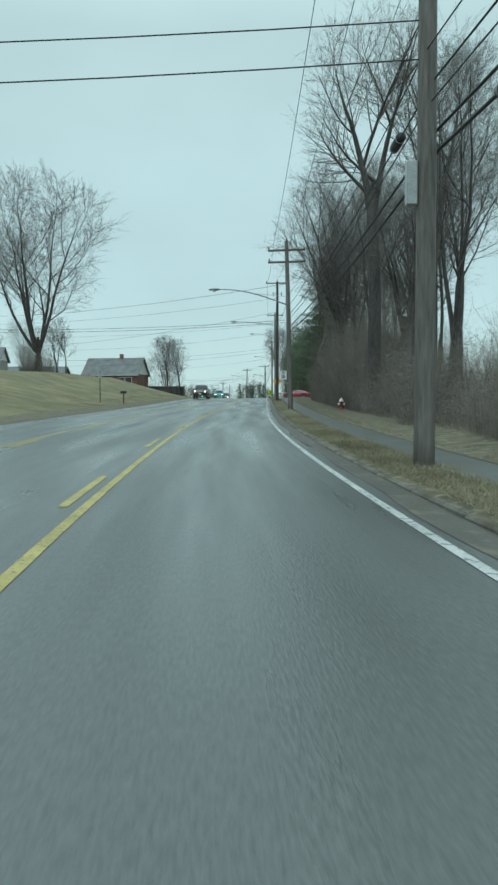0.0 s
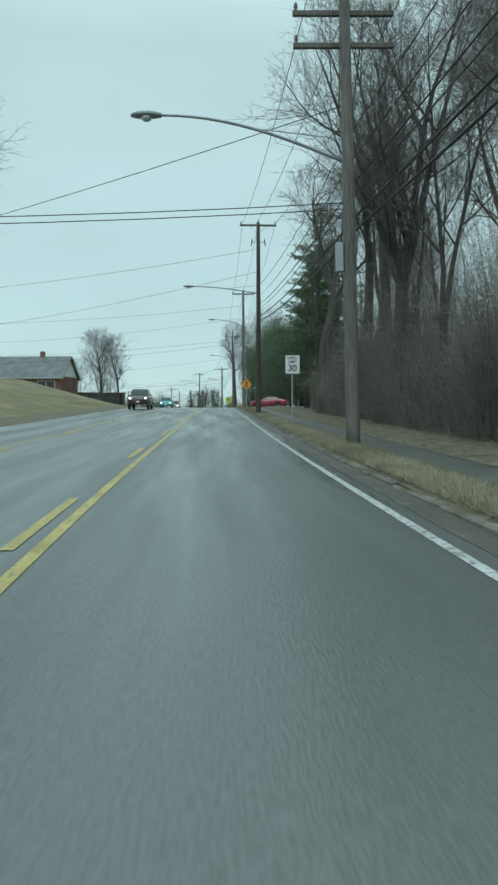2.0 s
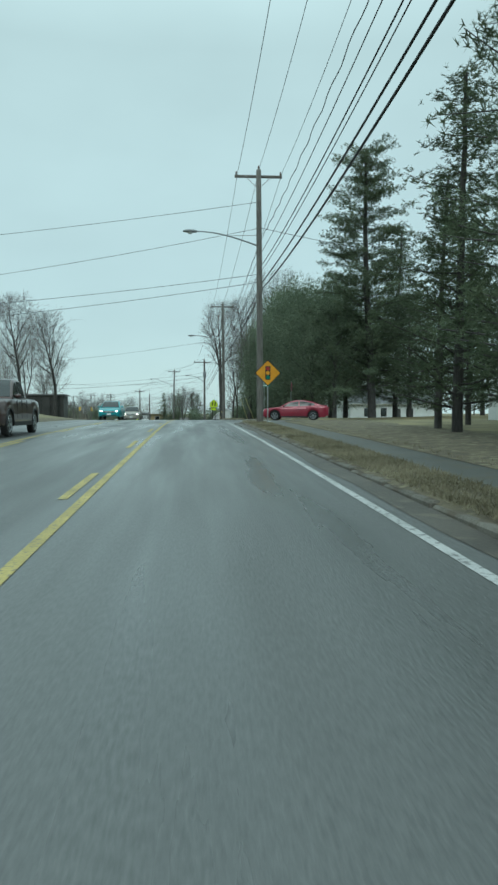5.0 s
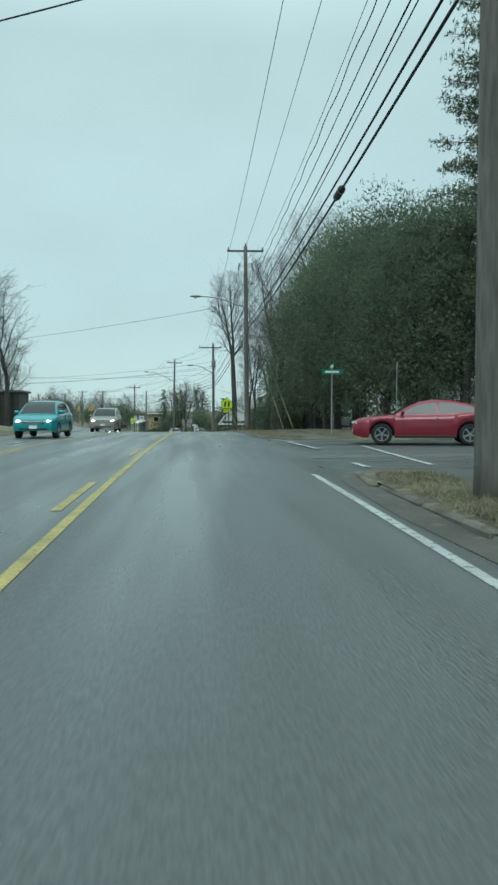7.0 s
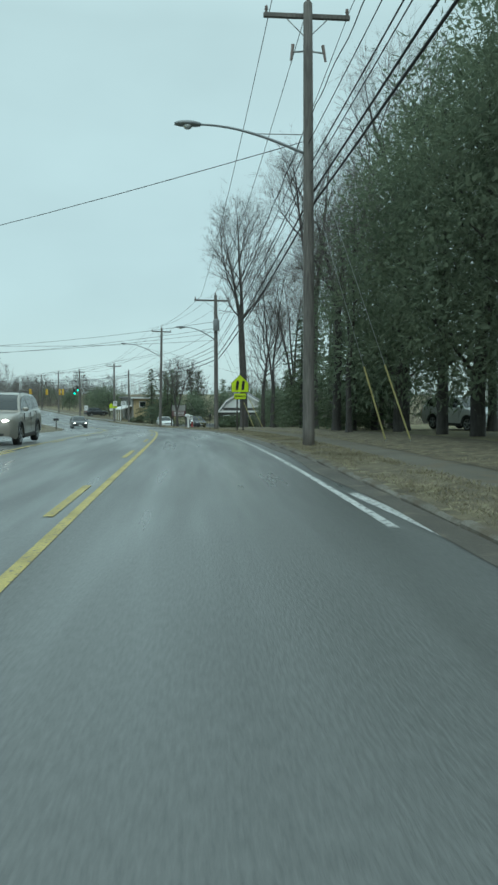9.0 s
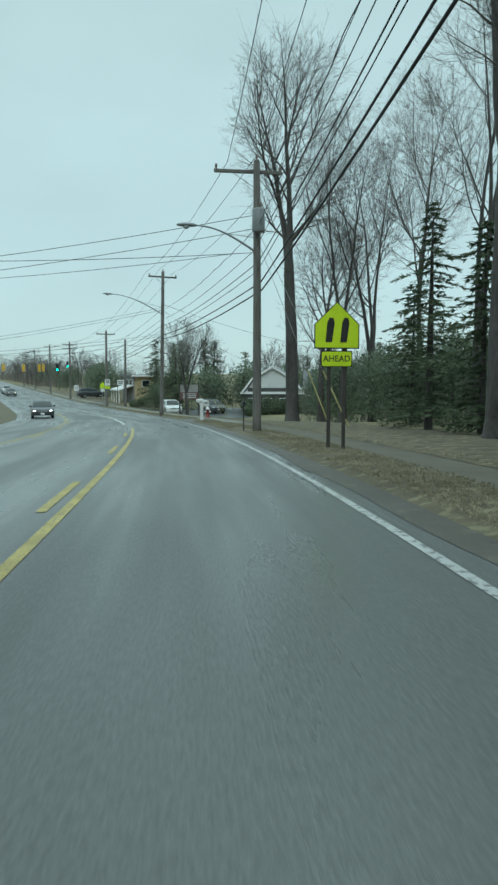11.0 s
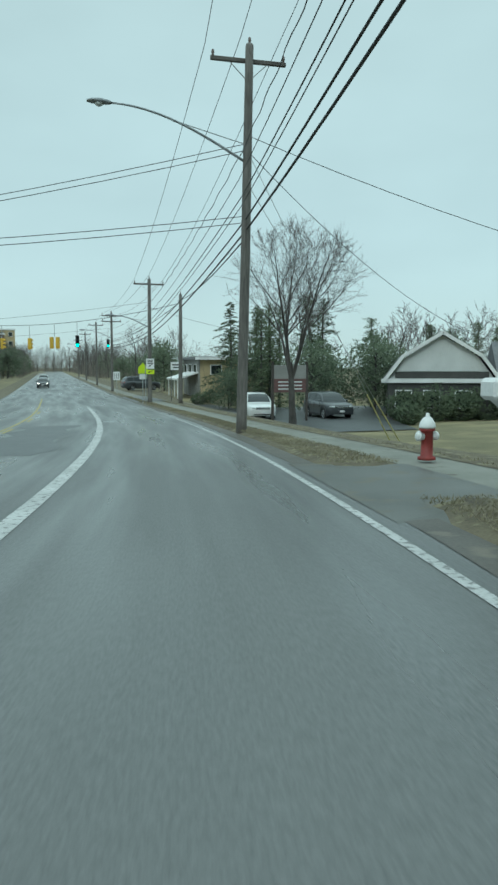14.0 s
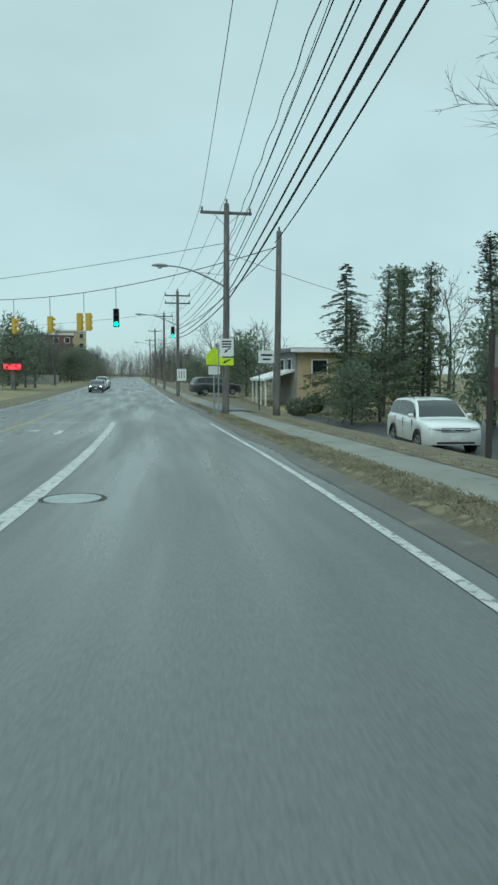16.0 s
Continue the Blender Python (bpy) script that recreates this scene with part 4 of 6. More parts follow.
for s, u, k, f in ((178.5, 9.8, 0, 0.70), (174.5, 9.9, 2, 0.9), (183, 11.0, 2, 0.8), (168.5, 9.9, 1, 0.62), (163, 9.2, 2, 0.8), (171, 12.5, 1, 0.85), (165.5, 11.5, 2, 1.0), (262, 13.8, 1, 1.05), (249, 14, 2, 0.9),
                   ):
    plant(SPRUCE[k], s, u, rnd.uniform(0, 360), f, "dark green spruce with loose boughs", "spruces")
for s, u, k, f in ((259, 15.5, 0, 0.95), (257, 12.6, 1, 0.8), (252, 14.2, 1, 0.95), (254, 16.5, 0, 0.9), (248, 17.5, 0, 0.95), (250.5, 19.5, 1, 1.05), (262, 18, 0, 1.0)):
    plant(RAGGED[k], s, u, rnd.uniform(0, 360), f, "thin ragged pine with a bare lower trunk", "lot pines")
for i in range(26):
    s, u = 205 + 2.6 * i + rnd.uniform(-2, 2), 24 + 22 * rnd.random() + (8 if i < 14 else 0)
    plant(SMALLPINE[i % 2], s, u, rnd.uniform(0, 360), rnd.uniform(0.85, 1.15), "small ragged pine behind the yards", "back pines")
for s, u, k, f in ((189, 12.5, 0, 0.6), (193, 13, 1, 0.7), (197, 12.5, 0, 0.65), (201, 14, 1, 0.75), (206, 15, 0, 0.7), (211, 17, 1, 0.8), (185, 14, 1, 0.75), (243, 15.5, 0, 0.85), (246, 18, 1, 0.9), (243, 21, 0, 0.9), (247, 24, 1, 1.0), (242, 27, 0, 0.9), (246, 31, 1, 0.9),
                   (243, 35, 0, 0.9), (251, 10.8, 1, 0.6), (254, 13.5, 0, 0.8), (238, 30, 1, 0.9), (232, 33, 0, 0.95), (225, 34, 1, 0.95), (218, 33, 0, 0.9), (211, 30, 1, 0.95), (204, 26, 0, 0.9), (196, 22, 1, 0.95), (188, 20, 0, 0.95)):
    plant(SMALLCEDAR[k], s, u, rnd.uniform(0, 360), f * 1.1, "dark evergreen shrub tree behind the yard", "back evergreens")


def thicket(name, s0, s1, u0, u1, count, h0, h1, seed, label, mat="brush", wide=1.0):
    """Countless thin stems with side twigs, leaning and crossing."""
    rng = random.Random(seed)
    g = Geo()
    for _ in range(count):
        s, u = rng.uniform(s0, s1), u0 + (u1 - u0) * rng.random() ** 1.3
        u += 0.8 * noise.noise((s * 0.22, 0.0, 5.0)) if u0 > 0 else 0.0
        p = on(s, u, land(s, u) - 0.05)
        h = rng.uniform(h0, h1) * (0.95 + 0.7 * noise.noise((s * 0.13, u * 0.2, 9.0))) * (0.65 + 0.5 * min(1, (u - u0) / 3 if u0 > 0 else (u1 - u) / 3))
        d = Vector((rng.gauss(0, 0.24), rng.gauss(0, 0.24), 1)).normalized()
        q = [p]
        for k in range(2):
            d = (d + Vector((rng.gauss(0, 0.10), rng.gauss(0, 0.10), 0.05))).normalized()
            q.append(q[-1] + d * h / 2)
        g.tube(q, [0.009 * wide, 0.006 * wide, 0.002 * wide], 3, False)
        for _ in range(13):
            i = rng.randint(0, 1)
            b = q[i].lerp(q[i + 1], rng.random())
            v = Vector((rng.gauss(0, 1), rng.gauss(0, 1), rng.uniform(-0.3, 1.5))).normalized() * h * rng.uniform(0.10, 0.34)
            t = v.orthogonal().normalized() * 0.006 * wide
            g.add([b - t, b + v, b + t], [(0, 1, 2)])
    ob = part(name, g, M[mat])
    return tagged(ob, label, "undergrowth", "", "stuff")


thicket("brush", -4, 45, 6.9, 14, 5600, 1.8, 4.2, 60, "tangled brown leafless brush beside the footpath")
thicket("brush", 43, 77, 7.0, 12.5, 6400, 3.0, 7.2, 61, "dense brown leafless brush under the roadside trees")
thicket("brush", -4, 74, 13, 30, 1200, 1.8, 4.0, 62, "brown leafless undergrowth deep in the woods")
thicket("brush", 182, 208, 13, 40, 1500, 2.0, 5.5, 63, "brown leafless undergrowth between spruces")
thicket("brush", 242, 268, 24, 46, 900, 2.5, 6.0, 66, "brown leafless undergrowth behind the parking lot")
thicket("brush", 255, 420, 9, 40, 1700, 2.0, 5.0, 64, "brown leafless scrub beyond the junction")
thicket("brush", 89, 93, -29.5, -25.5, 420, 2.4, 3.6, 68, "dark tangle of brush round the foot of a lawn tree")
thicket("far_woods", 560, 640, -150, 120, 1500, 7.0, 13.0, 67, "grey leafless woods closing the end of the road", wide=5.0)
thicket("far_scrub", 380, 620, -24, -11.5, 1100, 4.0, 8.0, 71, "grey leafless scrub along the far road", wide=3.0)
thicket("far_scrub", 380, 620, 7.5, 22, 1100, 4.0, 8.0, 72, "grey leafless scrub along the far road", wide=3.0)
thicket("far_woods", 645, 700, -80, 70, 1700, 6.0, 11.0, 73, "grey leafless woods behind the far end of the road", wide=5.0)
FARLAB = "leafless tree beyond the junction"
rnd = random.Random(19)
for i in range(36):
    s = 288 + 9 * i + rnd.uniform(-4, 4)
    plant(FAR[i % 2], s, -14.5 - 26 * rnd.random() ** 1.4, rnd.uniform(0, 360), rnd.uniform(0.62, 0.9), FARLAB, "distant trees")
for i in range(30):
    s = 268 + 9.5 * i + rnd.uniform(-4, 4)
    plant(FAR[i % 2], s, 9 + 24 * rnd.random() ** 1.4 + (5 if s < 300 else 0), rnd.uniform(0, 360), rnd.uniform(0.7, 1.0), FARLAB, "distant trees")
for i in range(24):
    s, u = 312 + 9 * i + rnd.uniform(-3, 3), -13.5 - 16 * rnd.random()
    plant(SMALLCEDAR[i % 2], s, u, rnd.uniform(0, 360), rnd.uniform(1.15, 1.7), "dark rounded evergreen beyond the junction", "distant evergreens")
for i in range(16):
    s, u = 286 + 12 * i + rnd.uniform(-3, 3), 10 + 12 * rnd.random()
    plant(SMALLCEDAR[i % 2], s, u, rnd.uniform(0, 360), rnd.uniform(0.8, 1.3), "dark rounded evergreen beyond the junction", "distant evergreens")
for i in range(22):
    plant(FAR[i % 2], 560 + 60 * rnd.random(), -46 + 4.4 * i, rnd.uniform(0, 360), rnd.uniform(1.0, 1.4), FARLAB, "distant trees")
for i in range(28):
    side = -12.5 if i % 2 else 8.0
    plant(FAR[i // 2 % 2], 400 + 6 * i, side + math.copysign(7 * rnd.random(), side), rnd.uniform(0, 360), rnd.uniform(0.8, 1.15), FARLAB, "distant trees")
for i in range(18):
    plant(FAR[i % 2], 322 + 7 * i, -14 - 9 * rnd.random(), rnd.uniform(0, 360), rnd.uniform(0.7, 0.95), FARLAB, "distant trees")
for i in range(22):
    plant(FAR[i % 2], 250 + 5 * rnd.random() * i, 30 + 40 * rnd.random(), rnd.uniform(0, 360), rnd.uniform(0.7, 1.0), "leafless tree behind the yards", "back trees")
for i in range(20):
    s = 120 + 9.2 * i
    plant(FAR[i % 2], s, -42 - 40 * rnd.random(), rnd.uniform(0, 360), rnd.uniform(0.6, 1.0), "leafless tree behind the lawns", "back trees")
for i in range(16):
    s = 150 + 9.0 * i
    plant(FAR[i % 2], s, 40 + 34 * rnd.random(), rnd.uniform(0, 360), rnd.uniform(0.6, 0.95), "leafless tree behind the yards", "back trees")


# ---- signs ----
def lettering(words, size, mat, parent, m, name="lettering"):
    cu = bpy.data.curves.new(name, "FONT")
    cu.body, cu.size, cu.align_x, cu.align_y, cu.extrude, cu.offset = words, size, "CENTER", "CENTER", 0.001, 0.016 * size
    ob = bpy.data.objects.new(name, cu)
    scene.collection.objects.link(ob)
    me = bpy.data.meshes.new_from_object(ob)
    bpy.data.objects.remove(ob)
    me.materials.clear()
    me.materials.append(mat)
    return part(name, me, None, parent, at=m)


FACE = pose(0, 0, 0, 90, 0, 0)      # lays x, y drawings upright, facing down the road


def plate(parent, name, w, h, z, mat, y=-0.04, round_=0.04, x=0.0, label=""):
    n, o = 5, []
    for cx, cz, a0 in ((w / 2 - round_, h / 2 - round_, 0), (-w / 2 + round_, h / 2 - round_, 90), (-w / 2 + round_, -h / 2 + round_, 180), (w / 2 - round_, -h / 2 + round_, 270)):
        o += [(x + cx + round_ * math.cos(radians(a0 + 90 * k / n)), z + cz + round_ * math.sin(radians(a0 + 90 * k / n))) for k in range(n + 1)]
    return part(name, Geo().prism(o, y - 0.003, y), mat, parent, label)


def post(parent, x, h, mat="galv", w=0.06):
    g = Geo().box((x, 0, h / 2 - 0.15), (w, 0.035, h + 0.3), chamfer=0.006)
    return part("post", g, M[mat], parent)


def speed_sign():
    t = thing("speed_limit_sign", put(57.9, 3.36, 0.1, 3), "white speed limit 30 sign on a steel post", "road sign")
    post(t, 0, 2.9)
    b = plate(t, "sign_border", 0.62, 0.77, 2.5, M["sign_black"], -0.03)
    f = plate(t, "sign_face", 0.585, 0.735, 2.5, M["sign_white"], -0.036)
    for w, size, z in (("SPEED", 0.155, 2.755), ("LIMIT", 0.155, 2.60), ("30", 0.36, 2.345)):
        lettering(w, size, M["sign_black"], t, pose(0, -0.041, z) @ FACE)


def signal_ahead_sign():
    t = thing("warning_sign", put(105.4, 3.72, 0.1, 2), "amber diamond signal-ahead sign on a steel post", "road sign")
    post(t, 0, 2.9)
    for name, r, y, mat in (("sign_border", 0.64, -0.03, "sign_black"), ("sign_face", 0.60, -0.036, "sign_orange")):
        part(name, Geo().prism([(r, 2.45), (0, 2.45 + r), (-r, 2.45), (0, 2.45 - r)], y - 0.003, y), M[mat], t)
    plate(t, "signal_symbol", 0.25, 0.66, 2.45, M["sign_black"], -0.042)
    for k, mat in enumerate(("red_disc", "sign_orange", "dull_green")):
        part("disc", Geo().lathe([(0.095, 0), (0.095, 0.003)], 20), M[mat], t, at=pose(0, -0.046, 2.66 - 0.21 * k) @ FACE)


def school_sign():
    t = thing("school_sign", put(169.5, 3.78, -0.08, 2), "fluorescent yellow-green school sign on two posts", "road sign")
    post(t, -0.17, 3.0, "tarred", 0.09)
    post(t, 0.20, 2.9, "tarred", 0.09)
    c = 3.1
    for name, k, y, mat in (("sign_border", 1.0, -0.05, "sign_black"), ("sign_face", 0.95, -0.056, "sign_lime")):
        part(name, Geo().prism([(0.55 * k, c - 0.55 * k), (0.55 * k, c + 0.02), (0, c + 0.55 * k), (-0.55 * k, c + 0.02), (-0.55 * k, c - 0.55 * k)], y - 0.003, y), M[mat], t)
    for x in (-0.17, 0.19):
        g = Geo().prism([(x - 0.11, c - 0.40), (x + 0.05, c - 0.40), (x + 0.11, c + 0.05), (x + 0.08, c + 0.17), (x - 0.02, c + 0.17), (x - 0.07, c + 0.05)], -0.066, -0.062)
        part("symbol", g, M["sign_black"], t)
    plate(t, "lower_border", 0.76, 0.38, c - 0.79, M["sign_black"], -0.05)
    plate(t, "lower_plate", 0.72, 0.34, c - 0.79, M["sign_lime"], -0.056)
    lettering("AHEAD", 0.20, M["sign_black"], t, pose(0, -0.061, c - 0.79) @ FACE)


def street_name_sign():
    t = thing("street_name_sign", put(130.2, 6.05, 0.1, 0), "green street name blades on a thin steel post", "road sign")
    part("post", Geo().tube([(0, 0, -0.2), (0, 0, 2.95)], 0.028, 8), M["galv"], t)
    a = plate(t, "name_blade", 0.92, 0.22, 2.78, M["sign_green"], 0.0, 0.02)
    part("bar", Geo().box((0, -0.006, 2.78), (0.62, 0.004, 0.09)), M["sign_white"], a)
    b = part("name_blade", Geo().box((0, 0, 3.02), (0.012, 0.85, 0.2)), M["sign_green"], t)
    part("bar", Geo().box((-0.009, 0, 3.02), (0.004, 0.55, 0.08)), M["sign_white"], b)


def junction_signs():
    t = thing("junction_sign", put(245.6, 3.1, 0.1, -4), "white and yellow-green crossing signs on a steel post", "road sign")
    post(t, -0.25, 3.0)
    plate(t, "sign_face", 0.62, 0.78, 3.05, M["sign_white"], -0.04, x=0.12)
    for k, (w, z) in enumerate(((0.42, 3.32), (0.42, 3.2), (0.42, 3.08))):
        part("bar", Geo().box((0.12, -0.046, z), (w, 0.004, 0.06)), M["sign_black"], t)
    part("arrow", Geo().prism([(0.0, 2.8), (0.16, 2.86), (0.14, 2.9), (0.3, 3.0), (0.27, 3.04), (0.1, 2.94), (0.08, 2.98)], -0.048, -0.044), M["sign_black"], t)
    plate(t, "lower_plate", 0.62, 0.33, 2.42, M["sign_lime"], -0.04, x=0.12, label="fluorescent plate with a black arrow")
    part("arrow", Geo().prism([(-0.06, 2.34), (0.1, 2.36), (0.08, 2.4), (0.3, 2.5), (0.28, 2.54), (0.06, 2.45), (0.04, 2.49)], -0.048, -0.044), M["sign_black"], t)
    t = thing("crossing_sign", put(246.6, 2.75, 0.1, 20), "fluorescent pentagon sign edge-on on a steel post", "road sign")
    post(t, 0, 2.9)
    part("sign_face", Geo().prism([(0.4, 2.3), (0.4, 2.75), (0, 3.15), (-0.4, 2.75), (-0.4, 2.3)], -0.04, -0.036), M["sign_lime"], t)
    plate(t, "lower_plate", 0.6, 0.4, 2.05, M["sign_white"], -0.04)
    t = thing("lane_sign", put(272, 2.95, 0.1, 0), "white lane-use sign on a steel post", "road sign")
    post(t, 0, 2.4)
    plate(t, "sign_face", 0.75, 0.95, 2.0, M["sign_white"], -0.04)
    for x in (-0.2, 0.0, 0.2):
        part("arrow", Geo().box((x, -0.046, 2.0), (0.05, 0.004, 0.6)), M["sign_black"], t)
    for s, u, w, z in ((256, 7.0, 1.0, 3.0),):
        t = thing("shop_sign", put(s, u, 0.1, 0), "pale shop sign on two dark posts", "sign")
        post(t, -w / 2 + 0.05, z, "black_plastic")
        post(t, w / 2 - 0.05, z, "black_plastic")
        f = plate(t, "sign_face", w, 0.75, z, M["sign_white"], -0.04)
        part("bar", Geo().box((0, -0.05, z + 0.1), (w * 0.7, 0.004, 0.12)), M["sign_black"], f)
        part("bar", Geo().box((0, -0.05, z - 0.15), (w * 0.5, 0.004, 0.1)), M["sign_black"], f)


speed_sign()
signal_ahead_sign()
school_sign()
street_name_sign()
junction_signs()


# ---- hydrants, letter boxes, posts ----
def hydrant(s, u):
    t = thing("fire_hydrant", put(s, u, land(s, u) if u > 6 else 0.12, 20), "red fire hydrant with a white bonnet", "hydrant", "fire hydrants")
    part("barrel", Geo().lathe([(0.16, 0), (0.16, 0.05), (0.11, 0.07), (0.105, 0.5), (0.14, 0.52), (0.14, 0.57)], 14), M["hydrant_red"], t, smooth=True)
    part("bonnet", Geo().lathe([(0.15, 0.57), (0.15, 0.60), (0.135, 0.66), (0.09, 0.74), (0.035, 0.78), (0.035, 0.83), (0.01, 0.84)], 14), M["sign_white"], t, "white bonnet", True)
    for a in (0, 90, 180):
        part("outlet", Geo().lathe([(0.065, 0), (0.065, 0.07), (0.08, 0.075), (0.08, 0.12), (0.03, 0.13)], 10), M["sign_white"], t, "white capped outlet", True, pose(0, 0, 0.42, 0, 0, a) @ pose(0.10, 0, 0, 0, 90, 0))


hydrant(44.5, 6.7)
hydrant(202.4, 4.62)


def white_letter_box():
    t = thing("letter_box", put(196.7, 3.25, 0.1, 0), "white plastic letter box on a square white post", "letter box")
    part("post", Geo().box((0, 0, 0.40), (0.18, 0.18, 1.1), chamfer=0.02), M["trim"], t)
    part("neck", Geo().prism([(-0.09, 0.92), (0.09, 0.92), (0.16, 1.14), (-0.26, 1.14), (-0.14, 1.04)], -0.08, 0.08), M["trim"], t)
    part("paper_holder", Geo().box((-0.10, 0.03, 1.24), (0.42, 0.34, 0.21), chamfer=0.04), M["trim"], t, "white newspaper holder")
    o = [(0.10, 0.90), (0.42, 0.90), (0.42, 1.12)] + [(0.26 + 0.16 * math.cos(a), 1.12 + 0.15 * math.sin(a)) for a in (0.5, 1.0, 1.57, 2.1, 2.6)] + [(0.10, 1.12)]
    b = part("box", Geo().prism(o, -0.26, 0.26), M["trim"], t)
    part("door", Geo().prism([(0.26 + (x - 0.26) * 0.9, 1.07 + (z - 1.07) * 0.9) for x, z in o], -0.272, -0.262), M["siding"], b)
    part("flag", Geo().box((0.434, -0.1, 1.16), (0.012, 0.03, 0.16)), M["red_disc"], b)
    for x in (0.18, 0.26, 0.34):
        part("bar", Geo().box((x, -0.276, 1.10), (0.045, 0.006, 0.10)), M["sign_black"], b)
    part("arm", Geo().box((0.10, 0, 0.86), (0.36, 0.09, 0.08), chamfer=0.015), M["trim"], t)


white_letter_box()


def black_letter_box(s, u, turn, slim=1.0):
    t = thing("letter_box", put(s, u, land(s, u) if u < 0 or u > 5 else 0.1, turn), "black metal letter box on a wooden post", "letter box")
    part("post", Geo().box((0, 0, 0.45), (0.09 * slim, 0.09 * slim, 1.1), chamfer=0.01), M["tarred"], t)
    o = [(-0.09, 1.0), (0.09, 1.0)] + [(0.09 * math.cos(a), 1.15 + 0.09 * math.sin(a)) for a in (0, 0.5, 1.0, 1.57, 2.1, 2.6, 3.14)]
    box = part("box", Geo().prism([(x * slim ** 0.5, 1.0 + (z - 1.0) * slim ** 0.5) for x, z in o], -0.26 * slim ** 0.5, 0.26 * slim ** 0.5), M["black_plastic"], t)
    part("flag", Geo().box((0.1 * slim ** 0.5, -0.1, 1.1), (0.012, 0.03, 0.14)), M["galv"], box)


black_letter_box(62, -10.6, 90)
black_letter_box(181.3, 3.12, 0, 0.5)
black_letter_box(199.5, -9.6, 90)
for s, u in ((60, -12.2),):
    t = thing("marker_post", put(s, u, land(s, u)), "thin dark steel post on the lawn", "post")
    post(t, 0, 2.6, "tarred", 0.07)
    plate(t, "small_plate", 0.3, 0.45, 2.3, M["galv"], -0.04)


# ---- traffic signals on a span wire ----
def span_point(k):
    a, b = on(268.0, -13.5, 7.5), on(STUB[0], STUB[1], 8.0)
    return a.lerp(b, k) - Vector((0, 0, 4 * 0.85 * k * (1 - k)))


ob = part("span_wire", Geo().tube([span_point(k / 20) for k in range(21)], 0.022, 5), M["cable"], smooth=True)
tagged(ob, "black span wire that carries the traffic signals", "cable")


def signal_head(m, lit, heads=1, name="traffic_signal", label="amber three-lamp traffic signal hung from a wire"):
    t = thing(name, m, label, "traffic light", "traffic signals")
    part("hanger", Geo().tube([(0, 0, 1.2), (0, 0, 0.0)], 0.025, 6), M["galv"], t)
    for k in range(heads):
        dx = 0.0 if heads == 1 else (k - 0.5) * 0.55
        mat = M["amber_box"] if not lit else M["black_plastic"]
        b = part("housing", Geo().box((dx, 0, -0.52), (0.34, 0.24, 1.04), chamfer=0.03), mat, t)
        for j in range(3):
            z = -0.19 - 0.34 * j
            on_ = lit and j == 2 and k == heads - 1
            part("lamp", Geo().lathe([(0.12, 0), (0.11, 0.02), (0.05, 0.04)], 16), M["green_on"] if on_ else M["sign_black"], b, "lit green lamp" if on_ else "", True, pose(dx, -0.12, z) @ FACE)
            vis = Geo()
            for i in range(9):
                a = math.pi * (i / 8) * 1.2 - 0.1 * math.pi
                c, sn = math.cos(a), math.sin(a)
                vis.v += [(dx + 0.14 * c, -0.12, z + 0.14 * sn), (dx + 0.14 * c, -0.34, z + 0.14 * sn - 0.02), (dx + 0.15 * c, -0.12, z + 0.15 * sn), (dx + 0.15 * c, -0.34, z + 0.15 * sn - 0.02)]
            for i in range(8):
                p = 4 * i
                vis.f += [(p, p + 4, p + 5, p + 1), (p + 2, p + 3, p + 7, p + 6), (p + 1, p + 5, p + 7, p + 3)]
            part("visor", vis, mat, b)
    return t


for k, lit, heads, turn in ((0.25, False, 1, 80), (0.385, False, 1, 150), (0.50, False, 2, 165), (0.60, True, 1, 0)):
    p = span_point(k)
    signal_head(pose(p.x, p.y, p.z - 1.2, 0, 0, 12 + turn), lit, heads)


p = on(280.6, 2.75, 6.6)
signal_head(pose(p.x, p.y, p.z, 0, 0, 12), True, 1, label="dark traffic signal with a green lamp on a pole")


